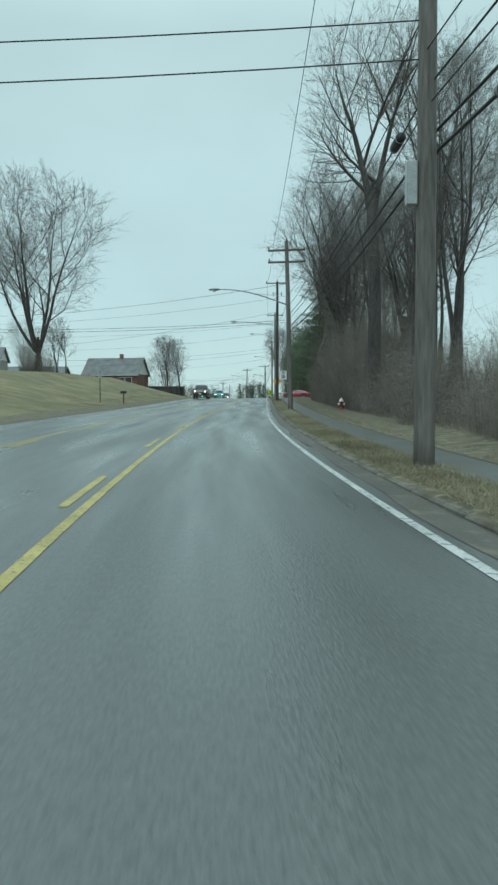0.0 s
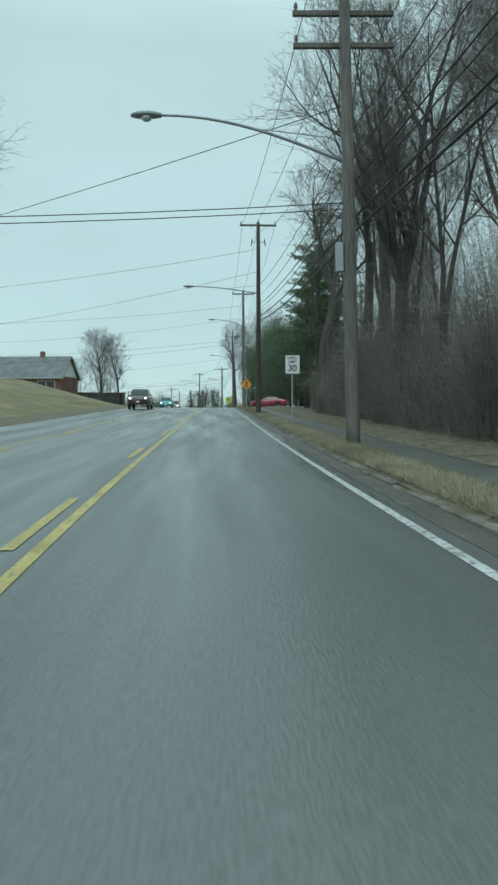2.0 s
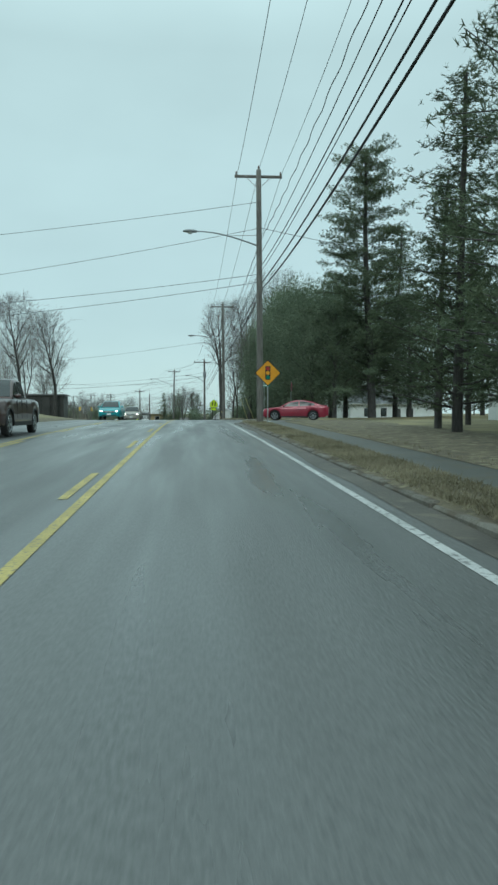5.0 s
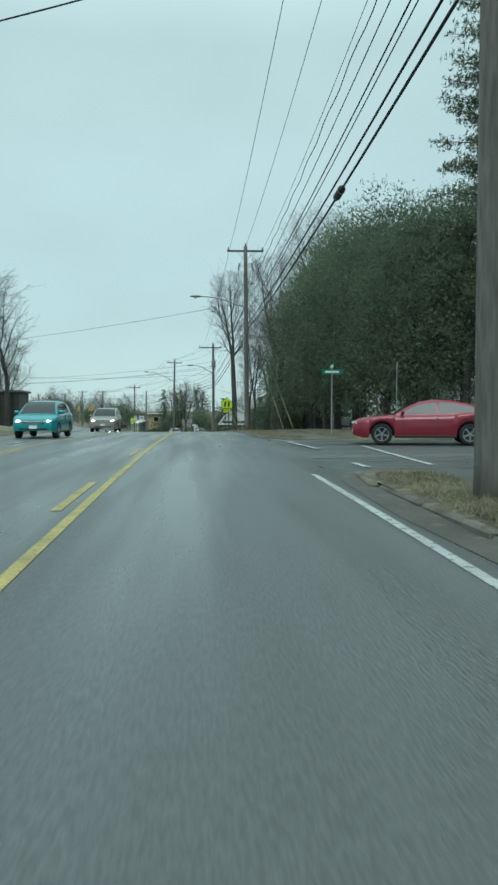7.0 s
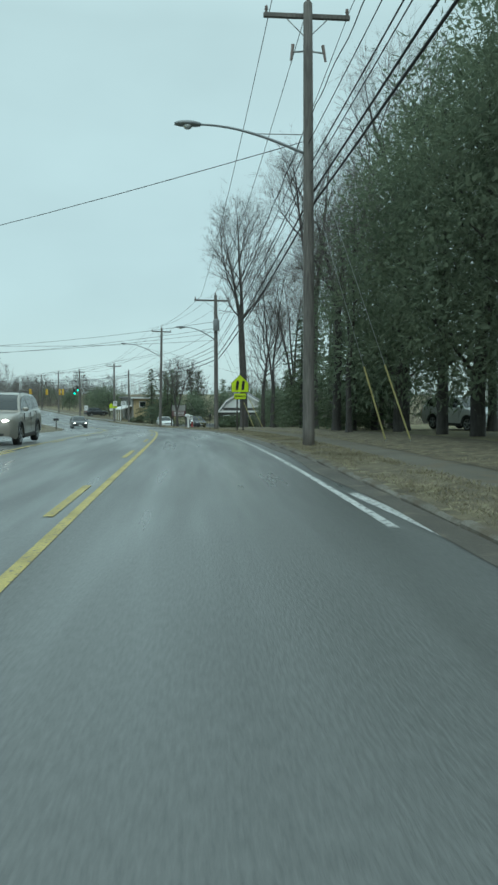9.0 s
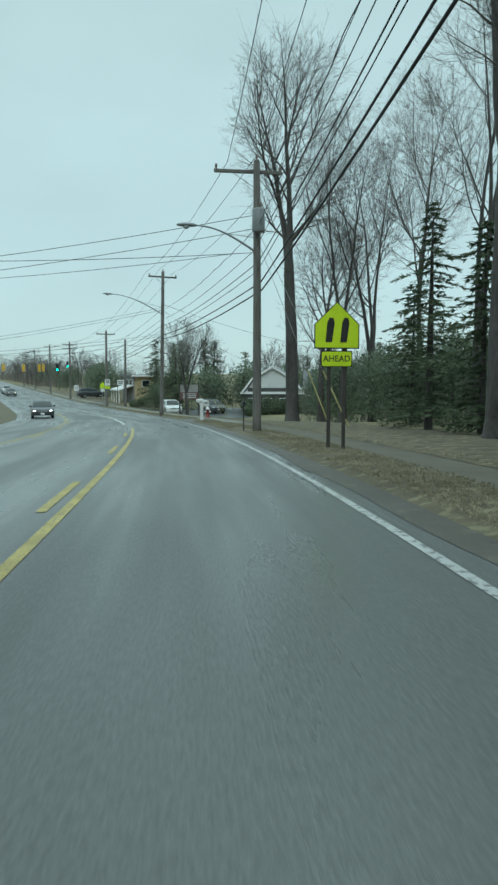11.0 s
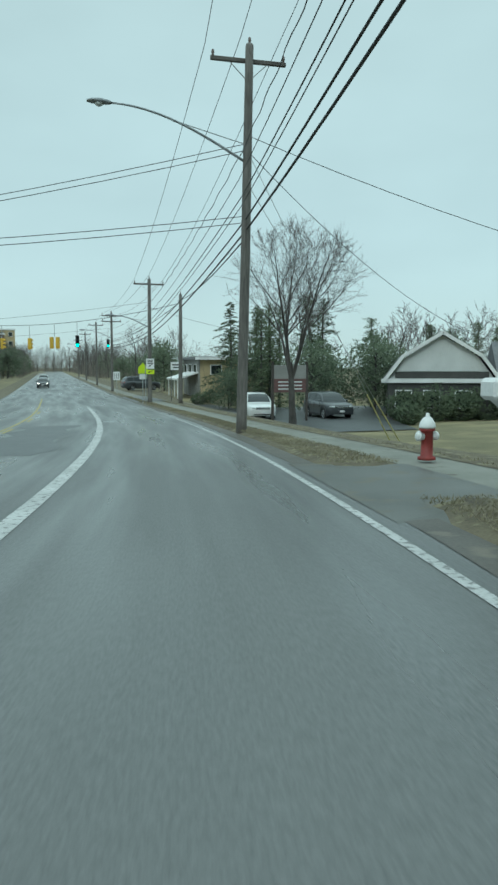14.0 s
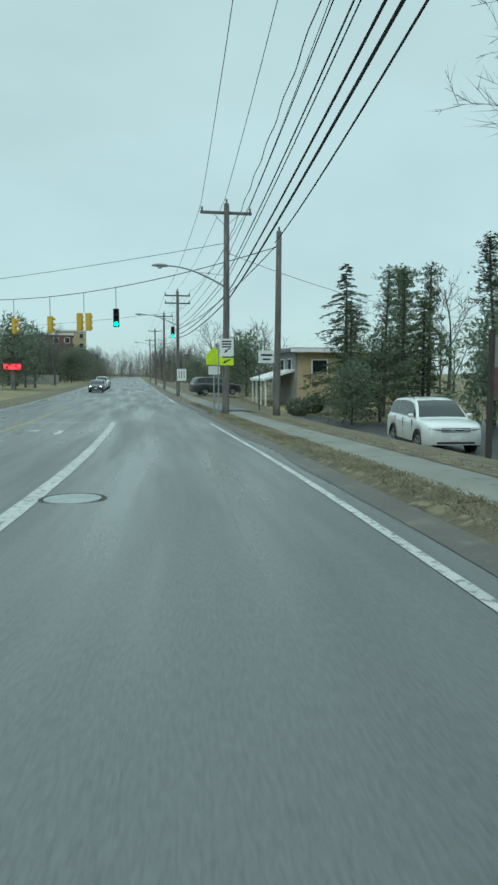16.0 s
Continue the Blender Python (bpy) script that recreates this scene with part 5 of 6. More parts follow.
# ---- houses ----
def gable_house(name, m, w, d, h, rise, walls, roof, label, gable=None, eave=0.45, openings=(), chimney=None, door=None):
    """Ridge along local x; the long front faces -y. Openings: x, z, width, height on the front."""
    t = thing(name, m, label, "house")
    g = Geo().box((0, 0, h / 2 - 0.2), (w, d, h + 0.4))
    part("wall", g, walls, t)
    for sx in (-1, 1):
        part("gable", Geo().prism([(-d / 2, h), (d / 2, h), (0, h + rise)], -0.1, 0.1), gable or walls, t, at=pose(sx * (w / 2 - 0.1), 0, 0, 0, 0, 90))
    k = math.hypot(d / 2 + eave, rise * (d / 2 + eave) / (d / 2))
    for sy in (-1, 1):
        ang = math.degrees(math.atan2(rise, d / 2))
        r = part("roof", Geo().box((0, -sy * 0.0, 0.06), (w + 2 * eave, k, 0.12)), roof, t, at=pose(0, sy * (d / 4 + eave / 2), h + rise / 2 - rise * eave / d, -sy * ang, 0, 0))
        part("fascia", Geo().box((0, sy * k / 2, 0.02), (w + 2 * eave, 0.04, 0.2)), M["trim"], r)
    if chimney is not None:
        part("chimney", Geo().box((chimney, 0, h + rise + 0.2), (0.7, 0.6, 1.4), chamfer=0.03), M["brick"], t)
    for x, z, ww, hh in openings:
        win = part("window", Geo().box((x, -d / 2 - 0.03, z), (ww, 0.10, hh)), M["trim"], t)
        nx = 2 if ww > 1.2 else 1
        for i in range(nx):
            part("pane", Geo().box((x + (i - (nx - 1) / 2) * ww / nx, -d / 2 - 0.085, z), (ww / nx - 0.1, 0.012, hh - 0.14)), M["glass"], win)
        part("sill", Geo().box((x, -d / 2 - 0.08, z - hh / 2 - 0.04), (ww + 0.16, 0.18, 0.07)), M["trim"], win)
    if door:
        dr = part("door", Geo().box((door, -d / 2 - 0.04, 1.05), (1.0, 0.1, 2.1), chamfer=0.02), M["dark_wall"], t)
        part("handle", Geo().lathe([(0.02, 0), (0.035, 0.03), (0.03, 0.06)], 8), M["chrome"], dr, at=pose(door + 0.38, -d / 2 - 0.1, 1.05) @ FACE)
    return t


gable_house("ranch_house", put(150, -29.6, land(150, -29.6), -8), 11.5, 8, 3.2, 3.4, M["brick"], M["shingle"], "red-brown brick house with a steep grey shingle roof", M["siding"], openings=((3.2, 1.7, 2.9, 1.5), (-1.0, 1.7, 1.4, 1.3), (-4, 1.7, 1.4, 1.3)), chimney=1.2, door=0.9)
gable_house("ranch_house", put(150, -49, land(150, -49), 4), 17, 8, 2.6, 2.0, M["grey_wall"], M["shingle"], "long low grey house behind the lawn trees", M["siding"], openings=((4, 1.5, 1.6, 1.2), (-4, 1.5, 1.6, 1.2)), door=0.0)
gable_house("white_house", put(173, 29.5, 0.3, 3), 13, 8, 3.0, 2.4, M["siding"], M["shingle"], "white-sided house with dark windows behind evergreens", openings=((-4, 1.6, 1.0, 1.4), (-1.5, 1.6, 1.0, 1.4), (2.5, 1.6, 1.2, 1.4)), door=0.6)
gable_house("white_house", put(105, 22.5, 0.4, 12), 12, 8, 2.8, 2.2, M["siding"], M["shingle"], "white house seen between trunks", openings=((-3, 1.5, 1.2, 1.3), (2.5, 1.5, 1.2, 1.3)), door=0.0)
gable_house("ranch_house", put(122, -52, land(122, -52), 10), 16, 8, 2.7, 2.2, M["grey_wall"], M["shingle"], "grey house on the lawn among trees", M["siding"], openings=((-3, 1.5, 1.6, 1.2), (3, 1.5, 1.6, 1.2)), door=0.0)
gable_house("ranch_house", put(205, -42, land(205, -42), 0), 14, 8, 2.7, 2.2, M["siding"], M["shingle"], "pale house far behind the trees", openings=((-3, 1.5, 1.6, 1.2), (3, 1.5, 1.6, 1.2)), door=0.0)


def dark_shed():
    t = thing("storage_shed", put(176, -23, land(176, -23), 0), "long dark flat-roofed shed behind the bank", "shed")
    part("wall", Geo().box((0, 0, 1.6), (12, 6, 3.4)), M["dark_wall"], t)
    part("roof", Geo().box((0, 0, 3.4), (12.5, 6.5, 0.22), chamfer=0.03), M["shingle"], t)
    for x in np.arange(-5.4, 5.6, 1.2):
        part("batten", Geo().box((float(x), -3.03, 1.6), (0.08, 0.06, 3.3)), M["black_plastic"], t)


dark_shed()


def gambrel_house():
    """Low dark house whose gambrel gable end faces down the road."""
    t = thing("gambrel_house", put(232.0, 20.4, -0.75, -25), "low dark house with a white-trimmed gambrel gable", "house")
    w, dep, h = 7.4, 9.0, 2.5
    part("wall", Geo().box((0, dep / 2, h / 2), (w - 0.6, dep, h)), M["dark_wall"], t)
    out = [(-w / 2, h), (-w * 0.335, h + 1.65), (0, h + 3.15), (w * 0.335, h + 1.65), (w / 2, h)]
    part("gable", Geo().prism([(x * 0.93, h + (z - h) * 0.95) for x, z in out], 0.1, 0.3), M["siding"], t, "white horizontal siding")
    for k in range(11):
        z = h + 0.75 + 0.17 * k
        half = np.interp(z, [h, h + 1.65, h + 3.15], [w / 2, w * 0.335, 0]) * 0.9
        part("siding_board", Geo().box((0, 0.08, z), (2 * float(half), 0.03, 0.15)), M["siding"], t)
    # the porch's shadow on the gable, modelled as a dark-coloured strip
    part("shadow_band", Geo().box((0, 0.06, h + 0.42), (w * 0.80, 0.06, 0.44)), M["dark_wall"], t)
    part("fascia", Geo().box((0, -0.05, h + 0.04), (w + 0.3, 0.25, 0.28), chamfer=0.02), M["trim"], t)
    for (x0, z0), (x1, z1) in zip(out, out[1:]):
        L, a = math.hypot(x1 - x0, z1 - z0), math.degrees(math.atan2(z1 - z0, x1 - x0))
        at_ = pose((x0 + x1) / 2, 0, (z0 + z1) / 2, 0, -a, 0)
        r = part("roof", Geo().box((0, dep / 2, 0.05), (L + 0.08, dep + 0.5, 0.12)), M["shingle"], t, at=at_)
        part("barge_board", Geo().box((0, -0.28, 0.0), (L + 0.1, 0.05, 0.22)), M["trim"], r)
    part("side_wing", Geo().box((w / 2 + 3.5, 4.2, 1.1), (7.2, 7.6, 2.2)), M["grey_wall"], t)
    part("eave_return", Geo().prism([(w / 2 - 0.5, h - 0.1), (w / 2 + 0.55, h - 0.25), (w / 2 - 0.2, h + 0.75)], -0.2, 0.1), M["trim"], t, "white boxed eave return")
    part("wing_roof", Geo().prism([(0.0, 2.25), (4.2, 5.2), (8.4, 2.25)], w / 2 - 0.1, w / 2 + 7.5, pose(0, 0, 0, 0, 0, -90) @ Matrix.Diagonal((-1, 1, 1, 1))), M["shingle"], t, "grey shingle roof of the side wing")
    part("wing_fascia", Geo().box((w / 2 + 3.9, -0.06, 2.2), (7.4, 0.12, 0.26), chamfer=0.02), M["trim"], t)
    for x in (-2.4, -0.6, 1.4):
        win = part("window", Geo().box((x, -0.02, 1.35), (1.1, 0.1, 1.2)), M["trim"], t)
        part("pane", Geo().box((x, -0.08, 1.35), (0.95, 0.014, 1.05)), M["glass"], win)
    return t


gambrel_house()


def shrub(s, u, r, seed, label="dark evergreen shrub against a house", dz=None):
    rng = random.Random(seed)
    g = Geo()
    for _ in range(int(900 * r)):
        v = Vector((rng.gauss(0, 1), rng.gauss(0, 1), rng.gauss(0, 1))).normalized()
        c = Vector((v.x * r, v.y * r, r * 0.75 + v.z * r * 0.75)) * 1.0
        c *= rng.uniform(0.75, 1.05) * (1 + 0.18 * noise.noise(v * 2.2 + Vector((seed, 0, 0))))
        a = Vector((rng.gauss(0, 1), rng.gauss(0, 1), rng.gauss(0.3, 1))).normalized() * 0.15
        b = a.orthogonal().normalized() * 0.07
        g.add([c - b, c + a, c + b, c - a * 0.4], [(0, 1, 2, 3)])
    t = thing("shrub", put(s, u, (land(s, u) if dz is None else dz)), label, "shrub", "shrubs")
    part("foliage", g, M["needle"], t)
    part("stem", Geo().tube([(0, 0, -0.1), (0, 0, r * 0.8)], [0.05, 0.02], 6), M["bark"], t)


for k, (s, u, r) in enumerate(((230.6, 17.2, 1.1), (230.4, 18.9, 1.2), (230.2, 20.6, 1.1), (230, 22.4, 1.2), (229.8, 24.2, 1.1), (229.6, 26, 1.2), (228, 16.0, 0.8), (262, 10.4, 0.8), (264, 12.0, 0.9))):
    shrub(s, u, r * 1.2 if s > 229 and s < 240 else r, 70 + k, dz=-0.7 if s < 240 and u > 13 else None)


def corner_building():
    t = thing("shop_building", put(276, 16.9, -0.9, 0), "two-storey tan stucco building with a dark flat roof", "building")
    part("wall", Geo().box((0, 0, 2.3), (9, 10, 5.2)), M["tan_wall"], t)
    part("side_wall", Geo().box((-4.55, 0, 2.3), (0.12, 10.04, 5.18)), M["grey_wall"], t)
    part("roof", Geo().box((0, 0, 5.05), (10.4, 11.4, 0.35), chamfer=0.05), M["shingle"], t)
    part("fascia", Geo().box((0, -5.72, 5.0), (10.4, 0.05, 0.3)), M["trim"], t)
    for x, z in ((-2.6, 3.7), (1.6, 3.7), (2.4, 1.2)):
        win = part("window", Geo().box((x, -5.02, z), (1.4, 0.1, 1.2)), M["trim"], t)
        part("pane", Geo().box((x, -5.08, z), (1.2, 0.014, 1.0)), M["glass"], win)
    for y in (-3, 0, 3):
        win = part("window", Geo().box((-4.64, y, 3.8), (0.1, 1.3, 1.2)), M["trim"], t)
        part("pane", Geo().box((-4.7, y, 3.8), (0.014, 1.1, 1.0)), M["glass"], win)
    a = part("porch_roof", Geo().prism([(-7.2, 2.7), (-4.6, 3.5), (-4.6, 3.3), (-7.2, 2.5)], -4.5, 2.5), M["trim"], t, "white lean-to porch roof")
    for y in (-4.2, -2, 0.2, 2.2):
        part("porch_post", Geo().box((-7.0, y, 1.3), (0.13, 0.13, 2.6)), M["trim"], t)


corner_building()


# ---- parking lot with its board ----
def lot():
    g = Geo()
    rows = [(7.6, 228, 250), (9.5, 224, 252), (14.5, 224, 252), (19, 238, 252), (26, 240, 250)]
    for u, a, b in rows:
        g.v += [tuple(on(a, u, land(a, u) + 0.05)), tuple(on(b, u, land(b, u) + 0.05))]
    for i in range(len(rows) - 1):
        g.f.append((2 * i, 2 * i + 2, 2 * i + 3, 2 * i + 1))
    tagged(new("parking_lot", g.mesh("parking_lot", M["patch"])), "dark wet asphalt parking lot beside the footpath", "parking lot", "", "structure")


def notice_board():
    t = thing("business_sign", put(233.0, 10.4, land(233, 10.4), 4), "weathered board sign with red panels on dark posts", "sign")
    for x in (-1.15, 1.15):
        part("post", Geo().box((x, 0, 1.9), (0.14, 0.14, 3.9), chamfer=0.01), M["tarred"], t)
    part("upper_panel", Geo().box((0, -0.02, 3.2), (2.3, 0.08, 0.85), chamfer=0.015), M["grey_wall"], t, "faded pale upper panel")
    b = part("lower_panel", Geo().box((0, -0.02, 2.35), (2.2, 0.08, 0.85), chamfer=0.015), M["faded"], t, "faded dull red lower panel")
    for z in (2.58, 2.36, 2.14):
        part("bar", Geo().box((0, -0.066, z), (1.6, 0.006, 0.08)), M["siding"], b)


def apron():
    g = Geo()
    for u, a, b, z in ((KERB - 0.1, 249.5, 263, 0.012), (3.4, 250.5, 262, 0.125), (5.0, 250.5, 262, 0.11), (8.0, 249, 263, -0.42), (10.2, 247, 264, -0.80), (12.5, 246, 266, -0.80)):
        g.v += [tuple(on(a, u, z)), tuple(on(b, u, z))]
    for i in range(5):
        g.f.append((2 * i, 2 * i + 2, 2 * i + 3, 2 * i + 1))
    me = g.mesh("parking_entrance", M["patch"])
    tagged(new("parking_entrance", me), "wet asphalt entrance to the shop's parking lot", "driveway", "", "structure")


lot()
apron()
notice_board()
t = thing("display_sign", put(308, -16.1, 0.45, 4), "dark board with a glowing red display", "sign")
part("post", Geo().box((0, 0, 1.0), (0.5, 0.4, 2.4), chamfer=0.03), M["grey_wall"], t)
b = part("cabinet", Geo().box((0, 0, 2.9), (2.4, 0.4, 1.9), chamfer=0.05), M["dark_wall"], t)
part("display", Geo().box((0, -0.22, 2.65), (2.1, 0.02, 0.7)), M["red_on"], b, "glowing red display")
t = thing("low_wall", put(345, -34, 0.4, 12), "long low pale wall beyond the grass", "wall")
part("wall", Geo().box((0, 0, 0.7), (40, 0.3, 1.6), chamfer=0.03), M["grey_wall"], t)


# ---- vehicles ----
SHAPES = {
    # length, width, wheelbase, wheel radius, lowest edge, tumblehome, upper edge of the body, roof line (both by share of the length), posts between the side windows
    "suv": (4.85, 1.95, 2.82, 0.375, 0.27, 0.30, ((0, 0.78), (0.012, 0.93), (0.05, 1.02), (0.14, 1.09), (0.26, 1.14), (0.6, 1.17), (0.93, 1.20), (0.985, 1.16), (1, 1.0)),
            ((0.25, 1.12), (0.30, 1.33), (0.36, 1.56), (0.42, 1.70), (0.52, 1.775), (0.70, 1.78), (0.86, 1.73), (0.93, 1.60), (0.985, 1.17)), (0.30, 0.53, 0.74, 0.92)),
    "sedan": (4.68, 1.82, 2.70, 0.335, 0.22, 0.34, ((0, 0.62), (0.012, 0.74), (0.05, 0.82), (0.14, 0.88), (0.27, 0.94), (0.6, 0.97), (0.86, 1.04), (0.965, 1.05), (0.99, 0.96), (1, 0.86)),
              ((0.26, 0.91), (0.32, 1.08), (0.38, 1.24), (0.44, 1.35), (0.53, 1.42), (0.64, 1.41), (0.75, 1.32), (0.85, 1.16), (0.92, 1.03)), (0.315, 0.56, 0.80)),
    "pickup": (5.6, 1.98, 3.6, 0.41, 0.36, 0.24, ((0, 0.92), (0.012, 1.05), (0.04, 1.12), (0.14, 1.19), (0.28, 1.22), (0.6, 1.24), (0.9, 1.22), (0.985, 1.2), (1, 1.05)),
               ((0.27, 1.2), (0.32, 1.45), (0.37, 1.70), (0.41, 1.84), (0.48, 1.90), (0.56, 1.89), (0.60, 1.80), (0.63, 1.24)), (0.31, 0.45, 0.59)),
    "hatch": (4.2, 1.76, 2.55, 0.32, 0.23, 0.32, ((0, 0.62), (0.012, 0.76), (0.05, 0.84), (0.14, 0.93), (0.22, 0.98), (0.6, 1.02), (0.93, 1.06), (0.985, 1.0), (1, 0.85)),
              ((0.20, 0.96), (0.27, 1.18), (0.34, 1.38), (0.40, 1.48), (0.52, 1.54), (0.72, 1.52), (0.86, 1.42), (0.95, 1.16), (0.98, 1.03)), (0.26, 0.52, 0.78)),
}


def vehicle(name, m, colour, label, shape="suv", lights=False, group="parked vehicles", rim="alloy"):
    """Nose toward -y. The body is lofted with cut wheel arches; the cabin follows its roof line; glass, wheels, lamps and trim are parts."""
    L, W, wb, wr, floor_, tumble, upper, roof, posts = SHAPES[shape]
    y0 = -L / 2
    t = thing(name, m, label, "car" if shape != "pickup" else "pickup truck", group)
    axles = (y0 + 0.5 * (L - wb) * 0.92, y0 + 0.5 * (L - wb) * 0.92 + wb)
    arch = wr + 0.065

    def top(f):
        return float(np.interp(f, [k[0] for k in upper], [k[1] for k in upper]))

    def half(f):
        return W / 2 * (1 - 0.17 * max(0.0, 1 - f / 0.10) ** 1.8 - 0.10 * max(0.0, (f - 0.9) / 0.1) ** 2)

    def low(f):
        z = floor_ + 0.10 * max(0.0, 1 - f / 0.06) + 0.14 * max(0.0, (f - 0.93) / 0.07)
        for y in axles:
            d = abs(y0 + f * L - y)
            if d < arch:
                z = max(z, wr + math.sqrt(arch * arch - d * d))
        return z
    cuts = [0, 0.006, 0.012, 0.03, 0.06, 0.10, 0.3, 0.38, 0.46, 0.54, 0.6, 0.66, 0.9, 0.94, 0.97, 0.99, 1.0]
    for y in axles:
        cuts += [(y - y0 + arch * math.cos(radians(a))) / L for a in range(0, 181, 15)] + [(y - y0 + sx * (arch + 0.004)) / L for sx in (-1, 1)]
    cuts = sorted(c for c in cuts if 0 <= c <= 1)
    body = Geo()
    for f in cuts:
        h, lo, hi = half(f), low(f), top(f)
        sec = [(0.95 * h, lo), (0.99 * h, lo + 0.10 * (hi - lo)), (h, lo + 0.5 * (hi - lo)), (0.985 * h, hi - 0.26 * (hi - lo)), (0.955 * h, hi - 0.07 * (hi - lo)), (0.87 * h, hi), (0.45 * h, hi + 0.025)]
        body.v += [(x, y0 + f * L, z) for x, z in sec + [(-x, z) for x, z in reversed(sec)]]
    n = 14
    for i in range(len(cuts) - 1):
        body.f += [(i * n + j, i * n + n + j, i * n + n + j + 1, i * n + j + 1) for j in range(n - 1)]
    body.f += [tuple(range(n)), tuple(reversed(range((len(cuts) - 1) * n, len(cuts) * n)))]
    part("body", body, colour, t, smooth=True)
    part("underbody", Geo().box((0, 0, (floor_ + 0.16 + top(0.1) - 0.12) / 2), (W * 0.66, L * 0.93, top(0.1) - 0.16 - floor_), chamfer=0.04), M["black_plastic"], t)

    def line_(f):
        return float(np.interp(f, [k[0] for k in roof], [k[1] for k in roof]))

    def cabin_half(f, z):
        return 0.91 * half(f) - tumble * max(0.0, z - top(f) + 0.02)
    cab = Geo()
    fs = sorted({k[0] for k in roof} | {(p[0] + q[0]) / 2 for p, q in zip(roof, roof[1:])})
    for f in fs:
        zr, zb = line_(f), top(f) - 0.03
        zr = max(zr, zb + 0.005)
        sec = [(cabin_half(f, zb), zb), (cabin_half(f, (zb + zr) / 2), (zb + zr) / 2), (cabin_half(f, zr) + 0.0, zb + 0.93 * (zr - zb)), (cabin_half(f, zr) - 0.07, zr), (0.5 * cabin_half(f, zr), zr + 0.02)]
        cab.v += [(x, y0 + f * L, z) for x, z in sec + [(-x, z) for x, z in reversed(sec)]]
    n = 10
    for i in range(len(fs) - 1):
        cab.f += [(i * n + j, i * n + n + j, i * n + n + j + 1, i * n + j + 1) for j in range(n - 1)]
    cab.f += [tuple(range(n)), tuple(reversed(range((len(fs) - 1) * n, len(fs) * n)))]
    cb = part("cabin", cab, colour, t, "", True)

    def sheet(name, rows, lab, flip=False):
        """A curved pane of glass from rows of points."""
        k, g = len(rows[0]), Geo()
        for row in rows:
            g.v += row
        g.f = [(i * k + j, i * k + j + 1, i * k + k + j + 1, i * k + k + j) for i in range(len(rows) - 1) for j in range(k - 1)]
        if flip:
            g.f = [tuple(reversed(f)) for f in g.f]
        part(name, g, M["glass"], cb, lab, True)
    fr = [k[0] for k in roof if k[1] > max(q[1] for q in roof) - 0.09]
    for name_, f0, f1 in (("windscreen", roof[0][0] + 0.012, fr[0] - 0.004), ("rear_window", fr[-1] + 0.01, roof[-1][0] - 0.012)):
        sheet(name_, [[(w * (cabin_half(f, line_(f)) - 0.075), y0 + f * L, line_(f) + 0.042 - 0.022 * abs(w)) for w in (-1, -0.5, 0, 0.5, 1)] for f in np.linspace(f0, f1, 7)], "grey window glass")
    for sx in (-1, 1):
        for p, q in zip(posts, posts[1:]):
            rows = []
            for f in np.linspace(p + 0.006, q - 0.006, 7):
                zb = top(f) + 0.025
                zr = max(zb + 0.004, line_(f) - 0.085)
                rows.append([(sx * (cabin_half(f, zb + (zr - zb) * k) + 0.009), y0 + f * L, zb + (zr - zb) * k) for k in (0, 0.33, 0.66, 1)])
            sheet("side_window", rows, "dark window glass", sx > 0)
    if shape == "pickup":
        part("bed_liner", Geo().box((0, y0 + 0.81 * L, top(0.8) + 0.02), (W * 0.78, 0.33 * L, 0.06)), M["black_plastic"], t)
    for sx in (-1, 1):
        for y in axles:
            tyre = part("wheel", Geo().lathe([(wr * 0.66, -0.11), (wr * 0.93, -0.11), (wr, -0.07), (wr, 0.06), (wr * 0.94, 0.10), (wr * 0.70, 0.11), (wr * 0.66, 0.09)], 20), M["rubber"], t, "", True, pose(sx * (W / 2 - 0.13), y, wr, 0, 90 * sx, 0))
            r = Geo().lathe([(wr * 0.70, 0.085), (wr * 0.66, 0.112), (wr * 0.60, 0.10), (wr * 0.60, 0.08)], 20).lathe([(wr * 0.16, 0.08), (wr * 0.15, 0.115), (wr * 0.05, 0.12)], 10)
            for k in range(5):
                r.box((wr * 0.38, 0, 0.098), (wr * 0.52, wr * 0.15, 0.022), pose(0, 0, 0, 0, 0, 72 * k))
            part("rim", r, M[rim], tyre)
            if shape in ("suv", "pickup"):
                part("arch_trim", Geo().tube([(sx * (W / 2 - 0.006), y + arch * math.cos(radians(a)), wr + arch * math.sin(radians(a))) for a in range(0, 181, 15)], 0.026, 5), M["black_plastic"], t)
        part("sill", Geo().box((sx * (W / 2 - 0.05), 0.5 * sum(axles), floor_ + 0.05), (0.10, wb - 2 * arch - 0.02, 0.16 if shape in ("suv", "pickup") else 0.08), chamfer=0.02), M["black_plastic"], t)
        if shape == "suv":
            part("roof_rail", Geo().tube([(sx * 0.62, y0 + 0.48 * L, line_(0.48) - 0.01), (sx * 0.62, y0 + 0.52 * L, line_(0.52) + 0.045), (sx * 0.62, y0 + 0.80 * L, line_(0.80) + 0.045), (sx * 0.61, y0 + 0.84 * L, line_(0.84) - 0.01)], 0.017, 6), M["black_plastic"], t)
    nose = top(0.012)
    part("grille", Geo().box((0, y0 + 0.03, nose - 0.10), (W * 0.50, 0.09, 0.15), chamfer=0.03), M["black_plastic"], t)
    for k in range(2):
        part("grille_bar", Geo().box((0, y0 - 0.018, nose - 0.07 - 0.055 * k), (W * (0.56 - 0.06 * k), 0.02, 0.024), chamfer=0.006), M["chrome"], t)
    part("lower_grille", Geo().box((0, y0 + 0.045, floor_ + 0.16), (W * 0.66, 0.10, 0.12), chamfer=0.03), M["black_plastic"], t)
